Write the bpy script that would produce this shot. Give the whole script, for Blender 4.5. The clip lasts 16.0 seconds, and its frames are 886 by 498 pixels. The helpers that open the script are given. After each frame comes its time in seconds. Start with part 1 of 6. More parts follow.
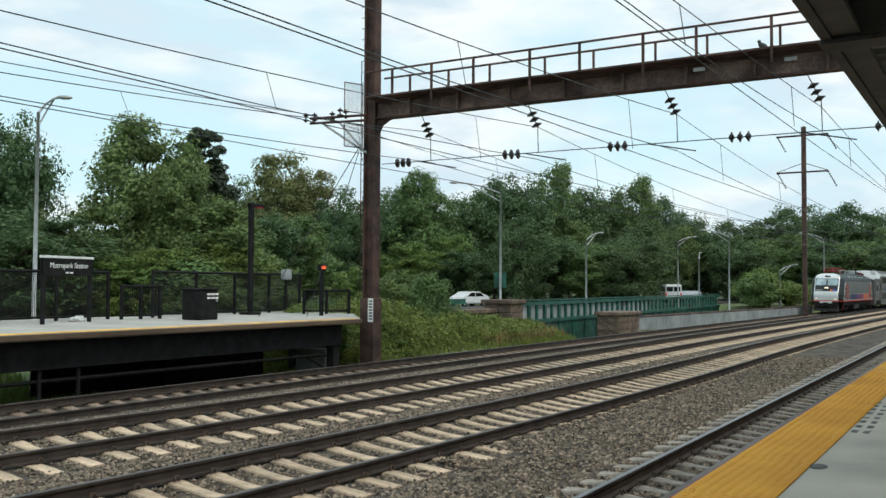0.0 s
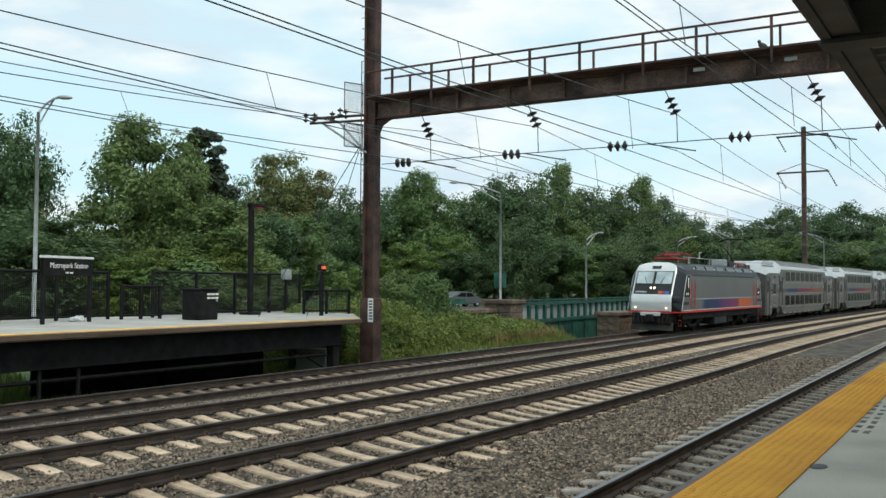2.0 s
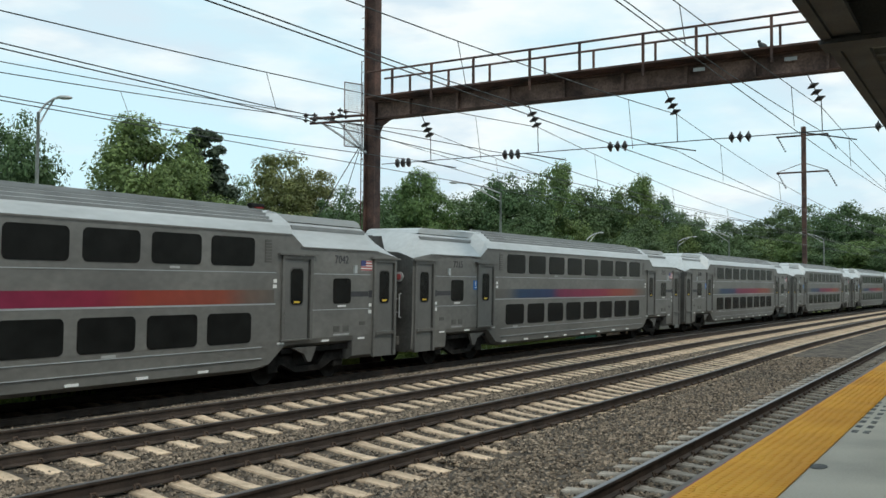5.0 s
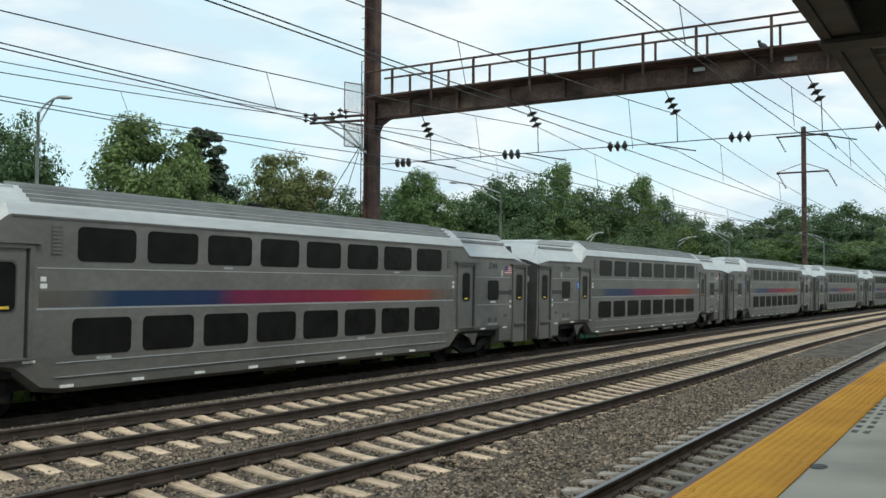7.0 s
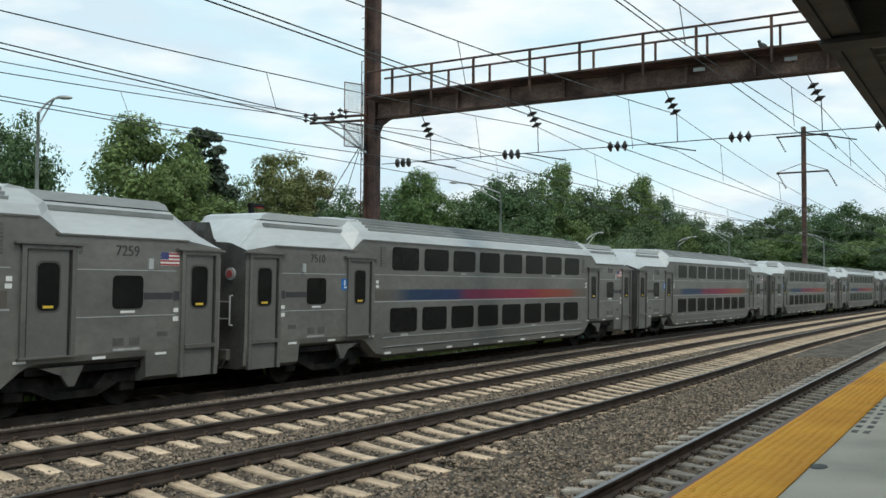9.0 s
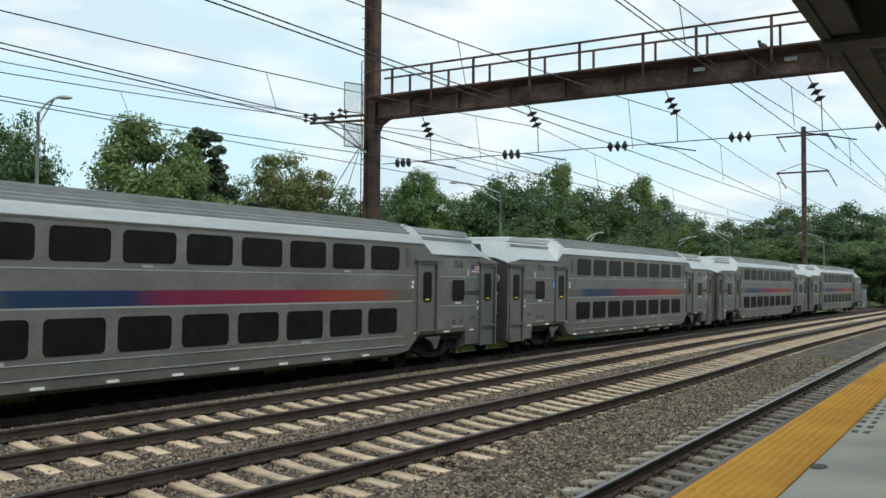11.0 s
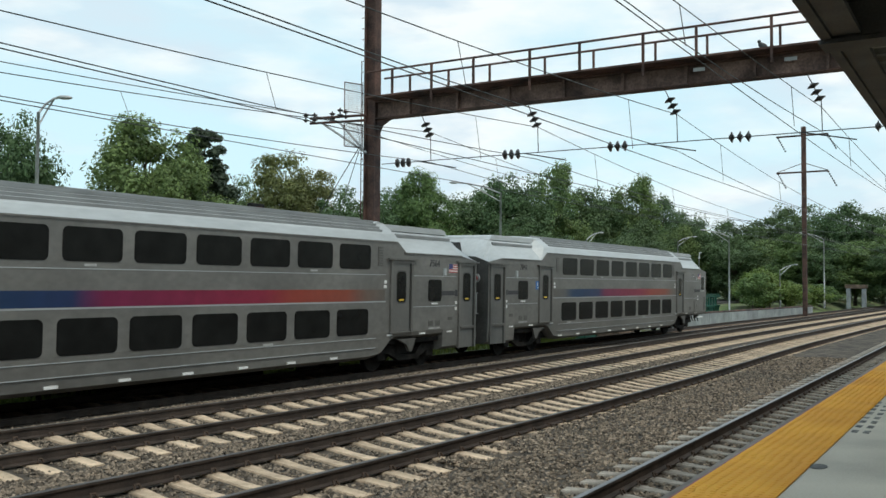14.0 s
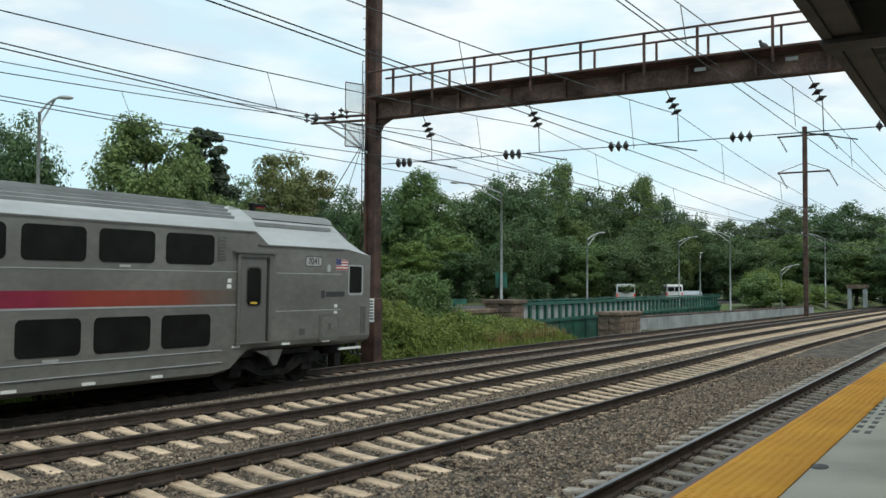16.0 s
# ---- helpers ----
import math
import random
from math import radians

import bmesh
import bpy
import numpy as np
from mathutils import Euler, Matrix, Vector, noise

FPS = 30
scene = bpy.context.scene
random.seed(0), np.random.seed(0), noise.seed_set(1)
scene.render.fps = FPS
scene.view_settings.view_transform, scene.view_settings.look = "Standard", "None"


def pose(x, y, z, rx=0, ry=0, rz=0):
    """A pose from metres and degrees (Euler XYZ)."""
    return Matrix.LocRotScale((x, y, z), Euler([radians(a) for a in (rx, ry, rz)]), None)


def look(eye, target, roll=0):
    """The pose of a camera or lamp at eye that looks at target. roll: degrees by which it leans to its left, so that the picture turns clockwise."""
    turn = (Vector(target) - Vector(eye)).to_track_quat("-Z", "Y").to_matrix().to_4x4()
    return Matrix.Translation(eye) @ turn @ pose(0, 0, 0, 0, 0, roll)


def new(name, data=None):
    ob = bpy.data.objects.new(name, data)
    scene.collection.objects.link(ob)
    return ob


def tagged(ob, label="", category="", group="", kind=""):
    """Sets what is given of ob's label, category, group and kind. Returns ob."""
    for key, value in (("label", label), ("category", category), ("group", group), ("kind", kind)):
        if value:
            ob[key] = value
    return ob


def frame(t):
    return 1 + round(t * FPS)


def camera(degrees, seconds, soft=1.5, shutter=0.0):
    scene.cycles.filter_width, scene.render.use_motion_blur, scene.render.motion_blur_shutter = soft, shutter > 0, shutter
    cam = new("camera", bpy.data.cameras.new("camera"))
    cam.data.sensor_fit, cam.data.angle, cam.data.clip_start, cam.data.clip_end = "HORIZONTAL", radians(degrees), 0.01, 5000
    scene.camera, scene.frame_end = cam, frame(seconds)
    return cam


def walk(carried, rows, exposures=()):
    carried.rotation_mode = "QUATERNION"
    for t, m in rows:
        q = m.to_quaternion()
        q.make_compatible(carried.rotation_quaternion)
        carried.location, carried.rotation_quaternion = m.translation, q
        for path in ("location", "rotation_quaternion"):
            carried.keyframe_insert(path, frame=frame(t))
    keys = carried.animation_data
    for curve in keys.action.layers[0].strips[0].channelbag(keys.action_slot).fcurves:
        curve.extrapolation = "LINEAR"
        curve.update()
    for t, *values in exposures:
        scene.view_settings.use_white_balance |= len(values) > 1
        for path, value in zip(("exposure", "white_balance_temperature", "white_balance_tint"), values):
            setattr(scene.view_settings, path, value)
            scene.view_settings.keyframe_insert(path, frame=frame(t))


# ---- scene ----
SECONDS = 16.0
cam = camera(50.66, SECONDS, soft=1.5)
EYE = (0.0, 0.0, 2.33)
AIM = Vector((0.85161, 0.52280, 0.03801))
VIEW = look(EYE, Vector(EYE) + AIM * 10, 0.293)
NUDGE = look(EYE, Vector(EYE) + Matrix.Rotation(radians(0.06), 3, "Z") @ AIM * 10, 0.293)
walk(cam, [(0.0, VIEW), (15.0, VIEW), (15.8, VIEW), (16.0, NUDGE)])

# ---- world, sun ----
SUN_AZ, SUN_EL = 250.0, 58.0


def build_world():
    w = bpy.data.worlds.new("overcast_sky")
    w.use_nodes = True
    nt = w.node_tree
    nt.nodes.clear()
    N, L = nt.nodes.new, nt.links.new
    out, bg = N("ShaderNodeOutputWorld"), N("ShaderNodeBackground")
    sky = N("ShaderNodeTexSky")
    sky.sky_type, sky.sun_disc = "NISHITA", False
    sky.sun_elevation, sky.sun_rotation = radians(SUN_EL), radians(90 - SUN_AZ)
    sky.air_density, sky.dust_density = 1.0, 1.2
    gain = N("ShaderNodeVectorMath")
    gain.operation = "SCALE"
    gain.inputs["Scale"].default_value = 0.20
    L(sky.outputs[0], gain.inputs[0])
    tc, mp = N("ShaderNodeTexCoord"), N("ShaderNodeMapping")
    mp.inputs["Scale"].default_value = (2.2, 2.2, 7.0)
    mp.inputs["Location"].default_value = (0.35, 0.1, 0.3)
    L(tc.outputs["Generated"], mp.inputs[0])
    nz, ramp = N("ShaderNodeTexNoise"), N("ShaderNodeValToRGB")
    nz.inputs["Scale"].default_value, nz.inputs["Detail"].default_value, nz.inputs["Roughness"].default_value = 1.5, 7, 0.55
    ramp.color_ramp.elements[0].position, ramp.color_ramp.elements[1].position = 0.40, 0.62
    L(mp.outputs[0], nz.inputs["Vector"])
    L(nz.outputs[0], ramp.inputs[0])
    nz2, shade = N("ShaderNodeTexNoise"), N("ShaderNodeMix")
    nz2.inputs["Scale"].default_value, nz2.inputs["Detail"].default_value = 3.2, 6
    L(mp.outputs[0], nz2.inputs["Vector"])
    shade.data_type = "RGBA"
    shade.inputs[6].default_value, shade.inputs[7].default_value = (0.68, 0.82, 0.91, 1), (0.93, 0.995, 1.0, 1)
    r2 = N("ShaderNodeValToRGB")
    r2.color_ramp.elements[0].position, r2.color_ramp.elements[1].position = 0.42, 0.58
    L(nz2.outputs[0], r2.inputs[0])
    L(r2.outputs[0], shade.inputs[0])
    veil, mix = N("ShaderNodeMix"), N("ShaderNodeMix")
    veil.data_type = mix.data_type = "RGBA"
    veil.inputs[0].default_value = 0.85
    L(gain.outputs[0], veil.inputs[6])
    veil.inputs[7].default_value = (0.66, 0.92, 0.985, 1)
    L(ramp.outputs[0], mix.inputs[0])
    L(veil.outputs[2], mix.inputs[6])
    L(shade.outputs[2], mix.inputs[7])
    L(mix.outputs[2], bg.inputs["Color"])
    bg.inputs["Strength"].default_value = 1.02
    L(bg.outputs[0], out.inputs[0])
    scene.world = w


build_world()
sun = new("sun", bpy.data.lights.new("sun", "SUN"))
sun.data.energy, sun.data.angle, sun.data.color = 1.3, radians(14), (1.0, 0.90, 0.75)
d = Vector((math.cos(radians(SUN_EL)) * math.cos(radians(SUN_AZ)), math.cos(radians(SUN_EL)) * math.sin(radians(SUN_AZ)), math.sin(radians(SUN_EL))))
sun.matrix_basis = look(d * 60, (0, 0, 0))
scene.view_settings.exposure = 0.0


# ---- materials ----
def material(name, color, rough=0.8, metal=0.0, grain=0.25, scale=6.0, bump=0.15, fine=60.0, stain=None, random_by=None, spread=0.0, stretch=(1, 1, 1), alpha=None):
    """A surface with two scales of variation: broad patches and fine grain."""
    m = bpy.data.materials.new(name)
    m.use_nodes = True
    nt = m.node_tree
    N, L = nt.nodes.new, nt.links.new
    b = nt.nodes["Principled BSDF"]
    b.inputs["Roughness"].default_value, b.inputs["Metallic"].default_value = rough, metal
    tc, mp = N("ShaderNodeTexCoord"), N("ShaderNodeMapping")
    mp.inputs["Scale"].default_value = stretch
    L(tc.outputs["Object"], mp.inputs[0])
    n1, n2 = N("ShaderNodeTexNoise"), N("ShaderNodeTexNoise")
    n1.inputs["Scale"].default_value, n1.inputs["Detail"].default_value = scale, 5
    n2.inputs["Scale"].default_value, n2.inputs["Detail"].default_value = fine, 3
    L(mp.outputs[0], n1.inputs["Vector"])
    L(mp.outputs[0], n2.inputs["Vector"])
    dark = tuple(c * (1 - grain * 1.3) for c in color[:3]) if stain is None else stain
    light = tuple(min(1, c * (1 + grain)) for c in color[:3])
    r1, mx, r2 = N("ShaderNodeValToRGB"), N("ShaderNodeMix"), N("ShaderNodeMix")
    r1.color_ramp.elements[0].position, r1.color_ramp.elements[1].position = 0.33, 0.67
    r1.color_ramp.elements[0].color, r1.color_ramp.elements[1].color = (*dark, 1), (*light, 1)
    L(n1.outputs[0], r1.inputs[0])
    mx.data_type, mx.blend_type = "RGBA", "OVERLAY"
    mx.inputs[0].default_value = min(1.0, grain * 1.6)
    L(r1.outputs[0], mx.inputs[6])
    L(n2.outputs[0], mx.inputs[7])
    last = mx.outputs[2]
    if random_by:
        src = N("ShaderNodeObjectInfo").outputs["Random"] if random_by == "object" else N("ShaderNodeNewGeometry").outputs["Random Per Island"]
        mr = N("ShaderNodeMapRange")
        mr.inputs[3].default_value, mr.inputs[4].default_value = 1 - spread, 1 + spread
        L(src, mr.inputs[0])
        vs = N("ShaderNodeVectorMath")
        vs.operation = "SCALE"
        L(last, vs.inputs[0])
        L(mr.outputs[0], vs.inputs["Scale"])
        last = vs.outputs[0]
    L(last, b.inputs["Base Color"])
    if bump:
        bp = N("ShaderNodeBump")
        bp.inputs["Strength"].default_value, bp.inputs["Distance"].default_value = bump, 0.02
        L(n2.outputs[0], bp.inputs["Height"])
        L(bp.outputs[0], b.inputs["Normal"])
    return m


def leaf_material(name, color, spread=0.45):
    m = bpy.data.materials.new(name)
    m.use_nodes = True
    nt = m.node_tree
    N, L = nt.nodes.new, nt.links.new
    b, out = nt.nodes["Principled BSDF"], nt.nodes["Material Output"]
    b.inputs["Roughness"].default_value = 0.55
    b.inputs["Specular IOR Level"].default_value = 0.25
    geo, oi, tc = N("ShaderNodeNewGeometry"), N("ShaderNodeObjectInfo"), N("ShaderNodeTexCoord")
    nz = N("ShaderNodeTexNoise")
    nz.inputs["Scale"].default_value, nz.inputs["Detail"].default_value = 0.9, 3
    L(tc.outputs["Object"], nz.inputs["Vector"])
    ramp = N("ShaderNodeValToRGB")
    e = ramp.color_ramp.elements
    e[0].color = (color[0] * (1 - spread), color[1] * (1 - spread), color[2] * (1 - spread), 1)
    e[1].color = (min(1, color[0] * (1 + spread * 1.3)), min(1, color[1] * (1 + spread)), color[2] * (1 + spread * 0.6), 1)
    mid, rnd = N("ShaderNodeMath"), N("ShaderNodeMapRange")
    mid.operation = "ADD"
    L(geo.outputs["Random Per Island"], rnd.inputs[0])
    rnd.inputs[3].default_value, rnd.inputs[4].default_value = -0.35, 0.35
    L(rnd.outputs[0], mid.inputs[0])
    L(nz.outputs[0], mid.inputs[1])
    L(mid.outputs[0], ramp.inputs[0])
    hs, hr = N("ShaderNodeHueSaturation"), N("ShaderNodeMapRange")
    L(oi.outputs["Random"], hr.inputs[0])
    hr.inputs[3].default_value, hr.inputs[4].default_value = 0.485, 0.515
    L(hr.outputs[0], hs.inputs["Hue"])
    L(ramp.outputs[0], hs.inputs["Color"])
    L(hs.outputs[0], b.inputs["Base Color"])
    tr, mx = N("ShaderNodeBsdfTranslucent"), N("ShaderNodeMixShader")
    mx.inputs[0].default_value = 0.28
    L(hs.outputs[0], tr.inputs["Color"])
    L(b.outputs[0], mx.inputs[1])
    L(tr.outputs[0], mx.inputs[2])
    L(mx.outputs[0], out.inputs["Surface"])
    return m


def stripe_material(name, stops, rough=0.4):
    """Bands that fade into one another along the thing's own length (0 to 1)."""
    m = bpy.data.materials.new(name)
    m.use_nodes = True
    nt = m.node_tree
    N, L = nt.nodes.new, nt.links.new
    b = nt.nodes["Principled BSDF"]
    b.inputs["Roughness"].default_value = rough
    tc, sep, ramp = N("ShaderNodeTexCoord"), N("ShaderNodeSeparateXYZ"), N("ShaderNodeValToRGB")
    L(tc.outputs["Generated"], sep.inputs[0])
    L(sep.outputs[0], ramp.inputs[0])
    e = ramp.color_ramp.elements
    e[0].position, e[0].color = stops[0][0], (*stops[0][1], 1)
    e[1].position, e[1].color = stops[-1][0], (*stops[-1][1], 1)
    for p, c in stops[1:-1]:
        k = e.new(p)
        k.color = (*c, 1)
    nz, mx = N("ShaderNodeTexNoise"), N("ShaderNodeMix")
    nz.inputs["Scale"].default_value = 3.0
    L(tc.outputs["Object"], nz.inputs["Vector"])
    mx.data_type, mx.blend_type = "RGBA", "OVERLAY"
    mx.inputs[0].default_value = 0.25
    L(ramp.outputs[0], mx.inputs[6])
    L(nz.outputs[0], mx.inputs[7])
    L(mx.outputs[2], b.inputs["Base Color"])
    return m


def glow_material(name, color, strength):
    m = bpy.data.materials.new(name)
    m.use_nodes = True
    b = m.node_tree.nodes["Principled BSDF"]
    b.inputs["Base Color"].default_value = (*color, 1)
    b.inputs["Emission Color"].default_value = (*color, 1)
    b.inputs["Emission Strength"].default_value = strength
    return m


M = {}
M["ballast"] = material("ballast_bed", (0.085, 0.070, 0.055), 0.95, 0, 0.5, 2.2, 0.9, 34.0)
M["stone"] = material("crushed_stone", (0.20, 0.158, 0.118), 0.92, 0, 0.3, 8.0, 0.3, 60.0, random_by="island", spread=0.85)
M["tie"] = material("concrete_tie", (0.56, 0.425, 0.30), 0.9, 0, 0.22, 5.0, 0.3, 50.0, random_by="object", spread=0.16)
M["tie_brown"] = material("grimy_brown_tie", (0.27, 0.195, 0.14), 0.92, 0, 0.3, 5.0, 0.3, 50.0, random_by="object", spread=0.2)
M["tie_dull"] = material("weathered_tie", (0.30, 0.27, 0.23), 0.92, 0, 0.3, 5.0, 0.3, 50.0, random_by="object", spread=0.2)
M["rail"] = material("rusty_rail_web", (0.055, 0.040, 0.032), 0.75, 0.2, 0.3, 3.0, 0.2, 40.0)
M["railtop"] = material("polished_rail_head", (0.20, 0.195, 0.20), 0.4, 0.8, 0.15, 2.0, 0.02, 30.0)
M["railtop_worn"] = material("worn_rail_head", (0.095, 0.088, 0.084), 0.5, 0.5, 0.2, 2.0, 0.03, 30.0)
M["railtop_dull"] = material("dull_rail_head", (0.10, 0.085, 0.075), 0.5, 0.5, 0.25, 2.0, 0.05, 30.0)
M["clip"] = material("rusty_clip", (0.075, 0.05, 0.036), 0.85, 0.2, 0.3, 20.0, 0.1)
M["soil"] = material("soil_and_grass", (0.095, 0.135, 0.045), 0.95, 0, 0.45, 0.5, 0.5, 9.0, stain=(0.07, 0.06, 0.035))
M["asphalt"] = material("road_asphalt", (0.09, 0.09, 0.09), 0.9, 0, 0.25, 1.2, 0.2, 60.0)
M["concrete"] = material("platform_concrete", (0.68, 0.61, 0.51), 0.9, 0, 0.16, 0.9, 0.12, 70.0)
M["concrete_far"] = material("pale_platform_concrete", (0.43, 0.41, 0.375), 0.85, 0, 0.12, 0.8, 0.12, 50.0)
M["yellow"] = material("yellow_tactile_edge", (1.0, 0.43, 0.035), 0.8, 0, 0.12, 1.6, 0.1, 60.0)
M["yellow_far"] = material("worn_yellow_line", (0.80, 0.43, 0.07), 0.7, 0, 0.3, 2.0, 0.1, 40.0)
M["edgewood_pale"] = material("grey_timber_edge", (0.24, 0.205, 0.18), 0.9, 0, 0.35, 1.6, 0.3, 30.0, stretch=(0.15, 1, 1))
M["edgewood"] = material("weathered_timber_edge", (0.13, 0.088, 0.058), 0.9, 0, 0.35, 1.6, 0.3, 30.0, stretch=(0.15, 1, 1))
M["rust"] = material("rusted_painted_steel", (0.085, 0.045, 0.034), 0.8, 0.15, 0.5, 1.6, 0.35, 22.0, stain=(0.032, 0.020, 0.018))
M["rust_girder"] = material("rust_streaked_girder", (0.16, 0.105, 0.085), 0.85, 0.1, 0.5, 1.1, 0.4, 16.0, stain=(0.045, 0.028, 0.024))
M["black_steel"] = material("black_painted_steel", (0.017, 0.017, 0.017), 0.8, 0.0, 0.3, 3.0, 0.05)
M["dark_under"] = material("near_black_under", (0.024, 0.022, 0.020), 0.85, 0.0, 0.4, 3.0, 0.2, 20.0)
M["canopy"] = material("dark_canopy_steel", (0.075, 0.070, 0.068), 0.65, 0.1, 0.3, 2.0, 0.1)
M["canopy_deck"] = material("canopy_deck", (0.45, 0.43, 0.37), 0.7, 0.2, 0.2, 2.0, 0.1)
M["galv"] = material("galvanised_steel", (0.42, 0.43, 0.43), 0.5, 0.5, 0.15, 3.0, 0.05)
M["wire"] = material("weathered_wire", (0.06, 0.065, 0.065), 0.6, 0.4, 0.2, 6.0, 0.0)
M["porcelain"] = material("brown_porcelain", (0.03, 0.025, 0.023), 0.3, 0.0, 0.2, 6.0, 0.0)
M["green_paint"] = material("green_painted_steel", (0.018, 0.105, 0.075), 0.6, 0.1, 0.35, 1.5, 0.15, 18.0, stain=(0.014, 0.055, 0.042))
M["grey_panel"] = material("grey_concrete_panel", (0.30, 0.32, 0.33), 0.85, 0, 0.2, 0.8, 0.15, 30.0)
M["masonry"] = material("brownstone_block", (0.17, 0.122, 0.092), 0.92, 0, 0.35, 2.0, 0.5, 18.0, random_by="object", spread=0.25)
M["mortar"] = material("sooty_mortar", (0.10, 0.08, 0.07), 0.95, 0, 0.3, 4.0, 0.3)
M["stainless"] = material("brushed_stainless", (0.200, 0.194, 0.180), 0.48, 0.32, 0.17, 0.7, 0.03, 9.0, stretch=(0.5, 1, 0.8))
M["stainless_dull"] = material("dull_stainless", (0.175, 0.168, 0.155), 0.5, 0.35, 0.16, 1.2, 0.03, 12.0)
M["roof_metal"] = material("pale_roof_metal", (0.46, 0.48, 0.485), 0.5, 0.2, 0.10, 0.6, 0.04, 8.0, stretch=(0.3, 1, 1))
M["end_wall"] = material("grimy_end_wall", (0.105, 0.102, 0.095), 0.55, 0.25, 0.25, 1.6, 0.04, 14.0)
M["door_grey"] = material("dull_grey_door", (0.165, 0.162, 0.152), 0.5, 0.2, 0.10, 1.0, 0.02, 12.0)
M["hatch_grey"] = material("grimy_hatch", (0.125, 0.12, 0.11), 0.6, 0.2, 0.2, 4.0, 0.02)
# darker roof grey: shade painted into the ribs and pod lips
M["roof_shadow"] = material("roof_shade_grey", (0.26, 0.27, 0.27), 0.55, 0.2, 0.15, 1.0, 0.02)
M["mark_pale"] = material("worn_pale_label", (0.42, 0.42, 0.41), 0.6, 0.0, 0.15, 6.0, 0.0)
M["car_glass"] = material("tinted_window", (0.014, 0.0145, 0.014), 0.2, 0.0, 0.2, 2.0, 0.0)
M["car_glass"].node_tree.nodes["Principled BSDF"].inputs["Specular IOR Level"].default_value = 0.2
for key in ("black_steel", "dark_under"):
    M[key].node_tree.nodes["Principled BSDF"].inputs["Specular IOR Level"].default_value = 0.12
M["stain"] = material("faint_stain", (0.17, 0.165, 0.155), 0.85, 0.0, 0.3, 8.0, 0.0)
M["gasket"] = material("black_gasket", (0.022, 0.022, 0.021), 0.6, 0.0, 0.2, 5.0, 0.0)
M["grey_frame"] = material("grey_door_frame", (0.10, 0.098, 0.092), 0.5, 0.4, 0.15, 3.0, 0.0)
M["bellows"] = material("dark_bellows", (0.05, 0.048, 0.046), 0.8, 0.0, 0.3, 3.0, 0.1)
M["loco_grey"] = material("loco_grey_paint", (0.165, 0.17, 0.168), 0.4, 0.15, 0.08, 0.5, 0.02, 20.0)
M["loco_silver"] = material("loco_silver_paint", (0.74, 0.75, 0.74), 0.32, 0.25, 0.08, 0.8, 0.02, 20.0)
M["dark_plough"] = material("grimy_plough", (0.035, 0.032, 0.029), 0.8, 0.1, 0.4, 3.0, 0.1)
M["loco_roof"] = material("charcoal_paint", (0.022, 0.026, 0.027), 0.6, 0.1, 0.2, 1.0, 0.04, 16.0)
M["loco_black"] = material("gloss_black_paint", (0.010, 0.011, 0.012), 0.28, 0.0, 0.2, 1.0, 0.0)
M["red_line"] = material("red_paint", (0.74, 0.045, 0.03), 0.45, 0.0, 0.1, 2.0, 0.0)
M["panto_red"] = material("dull_red_paint", (0.33, 0.025, 0.03), 0.5, 0.0, 0.25, 3.0, 0.05)
M["white_paint"] = material("white_paint", (0.78, 0.78, 0.76), 0.5, 0.0, 0.08, 4.0, 0.0)
M["mark_white"] = material("white_reflector", (0.82, 0.82, 0.80), 0.5, 0.0, 0.05, 4.0, 0.0)
M["mark_dark"] = material("dark_lettering", (0.045, 0.045, 0.05), 0.6, 0.0, 0.1, 6.0, 0.0)
M["mark_worn"] = material("worn_stencil", (0.20, 0.19, 0.17), 0.9, 0.0, 0.5, 14.0, 0.0)
M["blue"] = material("blue_sign", (0.02, 0.16, 0.48), 0.5, 0.0, 0.1, 4.0, 0.0)
M["flag_red"] = material("flag_red", (0.42, 0.08, 0.08), 0.6, 0.0, 0.1, 4.0, 0.0)
M["flag_blue"] = material("flag_blue", (0.06, 0.07, 0.20), 0.6, 0.0, 0.1, 4.0, 0.0)
M["patch_orange"] = material("orange_paint", (0.60, 0.12, 0.03), 0.45, 0.0, 0.1, 2.0, 0.0)
M["patch_violet"] = material("violet_paint", (0.24, 0.04, 0.20), 0.45, 0.0, 0.1, 2.0, 0.0)
# pale base colour puts the sky's reflection into the glass
M["windscreen"] = material("sky_pale_glass", (0.50, 0.57, 0.57), 0.10, 0.7, 0.2, 1.5, 0.0)
M["amber"] = material("amber_label", (0.75, 0.5, 0.05), 0.6, 0.0, 0.1, 4.0, 0.0)
M["bark"] = material("tree_bark", (0.10, 0.08, 0.06), 0.95, 0, 0.35, 3.0, 0.6, 14.0)
M["leaf_a"] = leaf_material("broad_leaf", (0.138, 0.218, 0.084))
M["leaf_b"] = leaf_material("dark_leaf", (0.092, 0.156, 0.074))
M["leaf_c"] = leaf_material("fresh_leaf", (0.145, 0.215, 0.062))
M["leaf_d"] = leaf_material("olive_leaf", (0.160, 0.190, 0.080))
M["needle"] = leaf_material("conifer_needle", (0.062, 0.088, 0.060))
M["weed"] = leaf_material("tall_weed", (0.165, 0.225, 0.062))
M["dry_weed"] = leaf_material("dry_grass", (0.24, 0.19, 0.09))
M["car_white"] = material("white_car_paint", (0.75, 0.76, 0.77), 0.25, 0.0, 0.04, 1.0, 0.0)
M["car_silver"] = material("silver_car_paint", (0.38, 0.40, 0.42), 0.3, 0.4, 0.05, 1.0, 0.0)
M["car_grey"] = material("grey_car_paint", (0.14, 0.15, 0.155), 0.3, 0.3, 0.05, 1.0, 0.0)
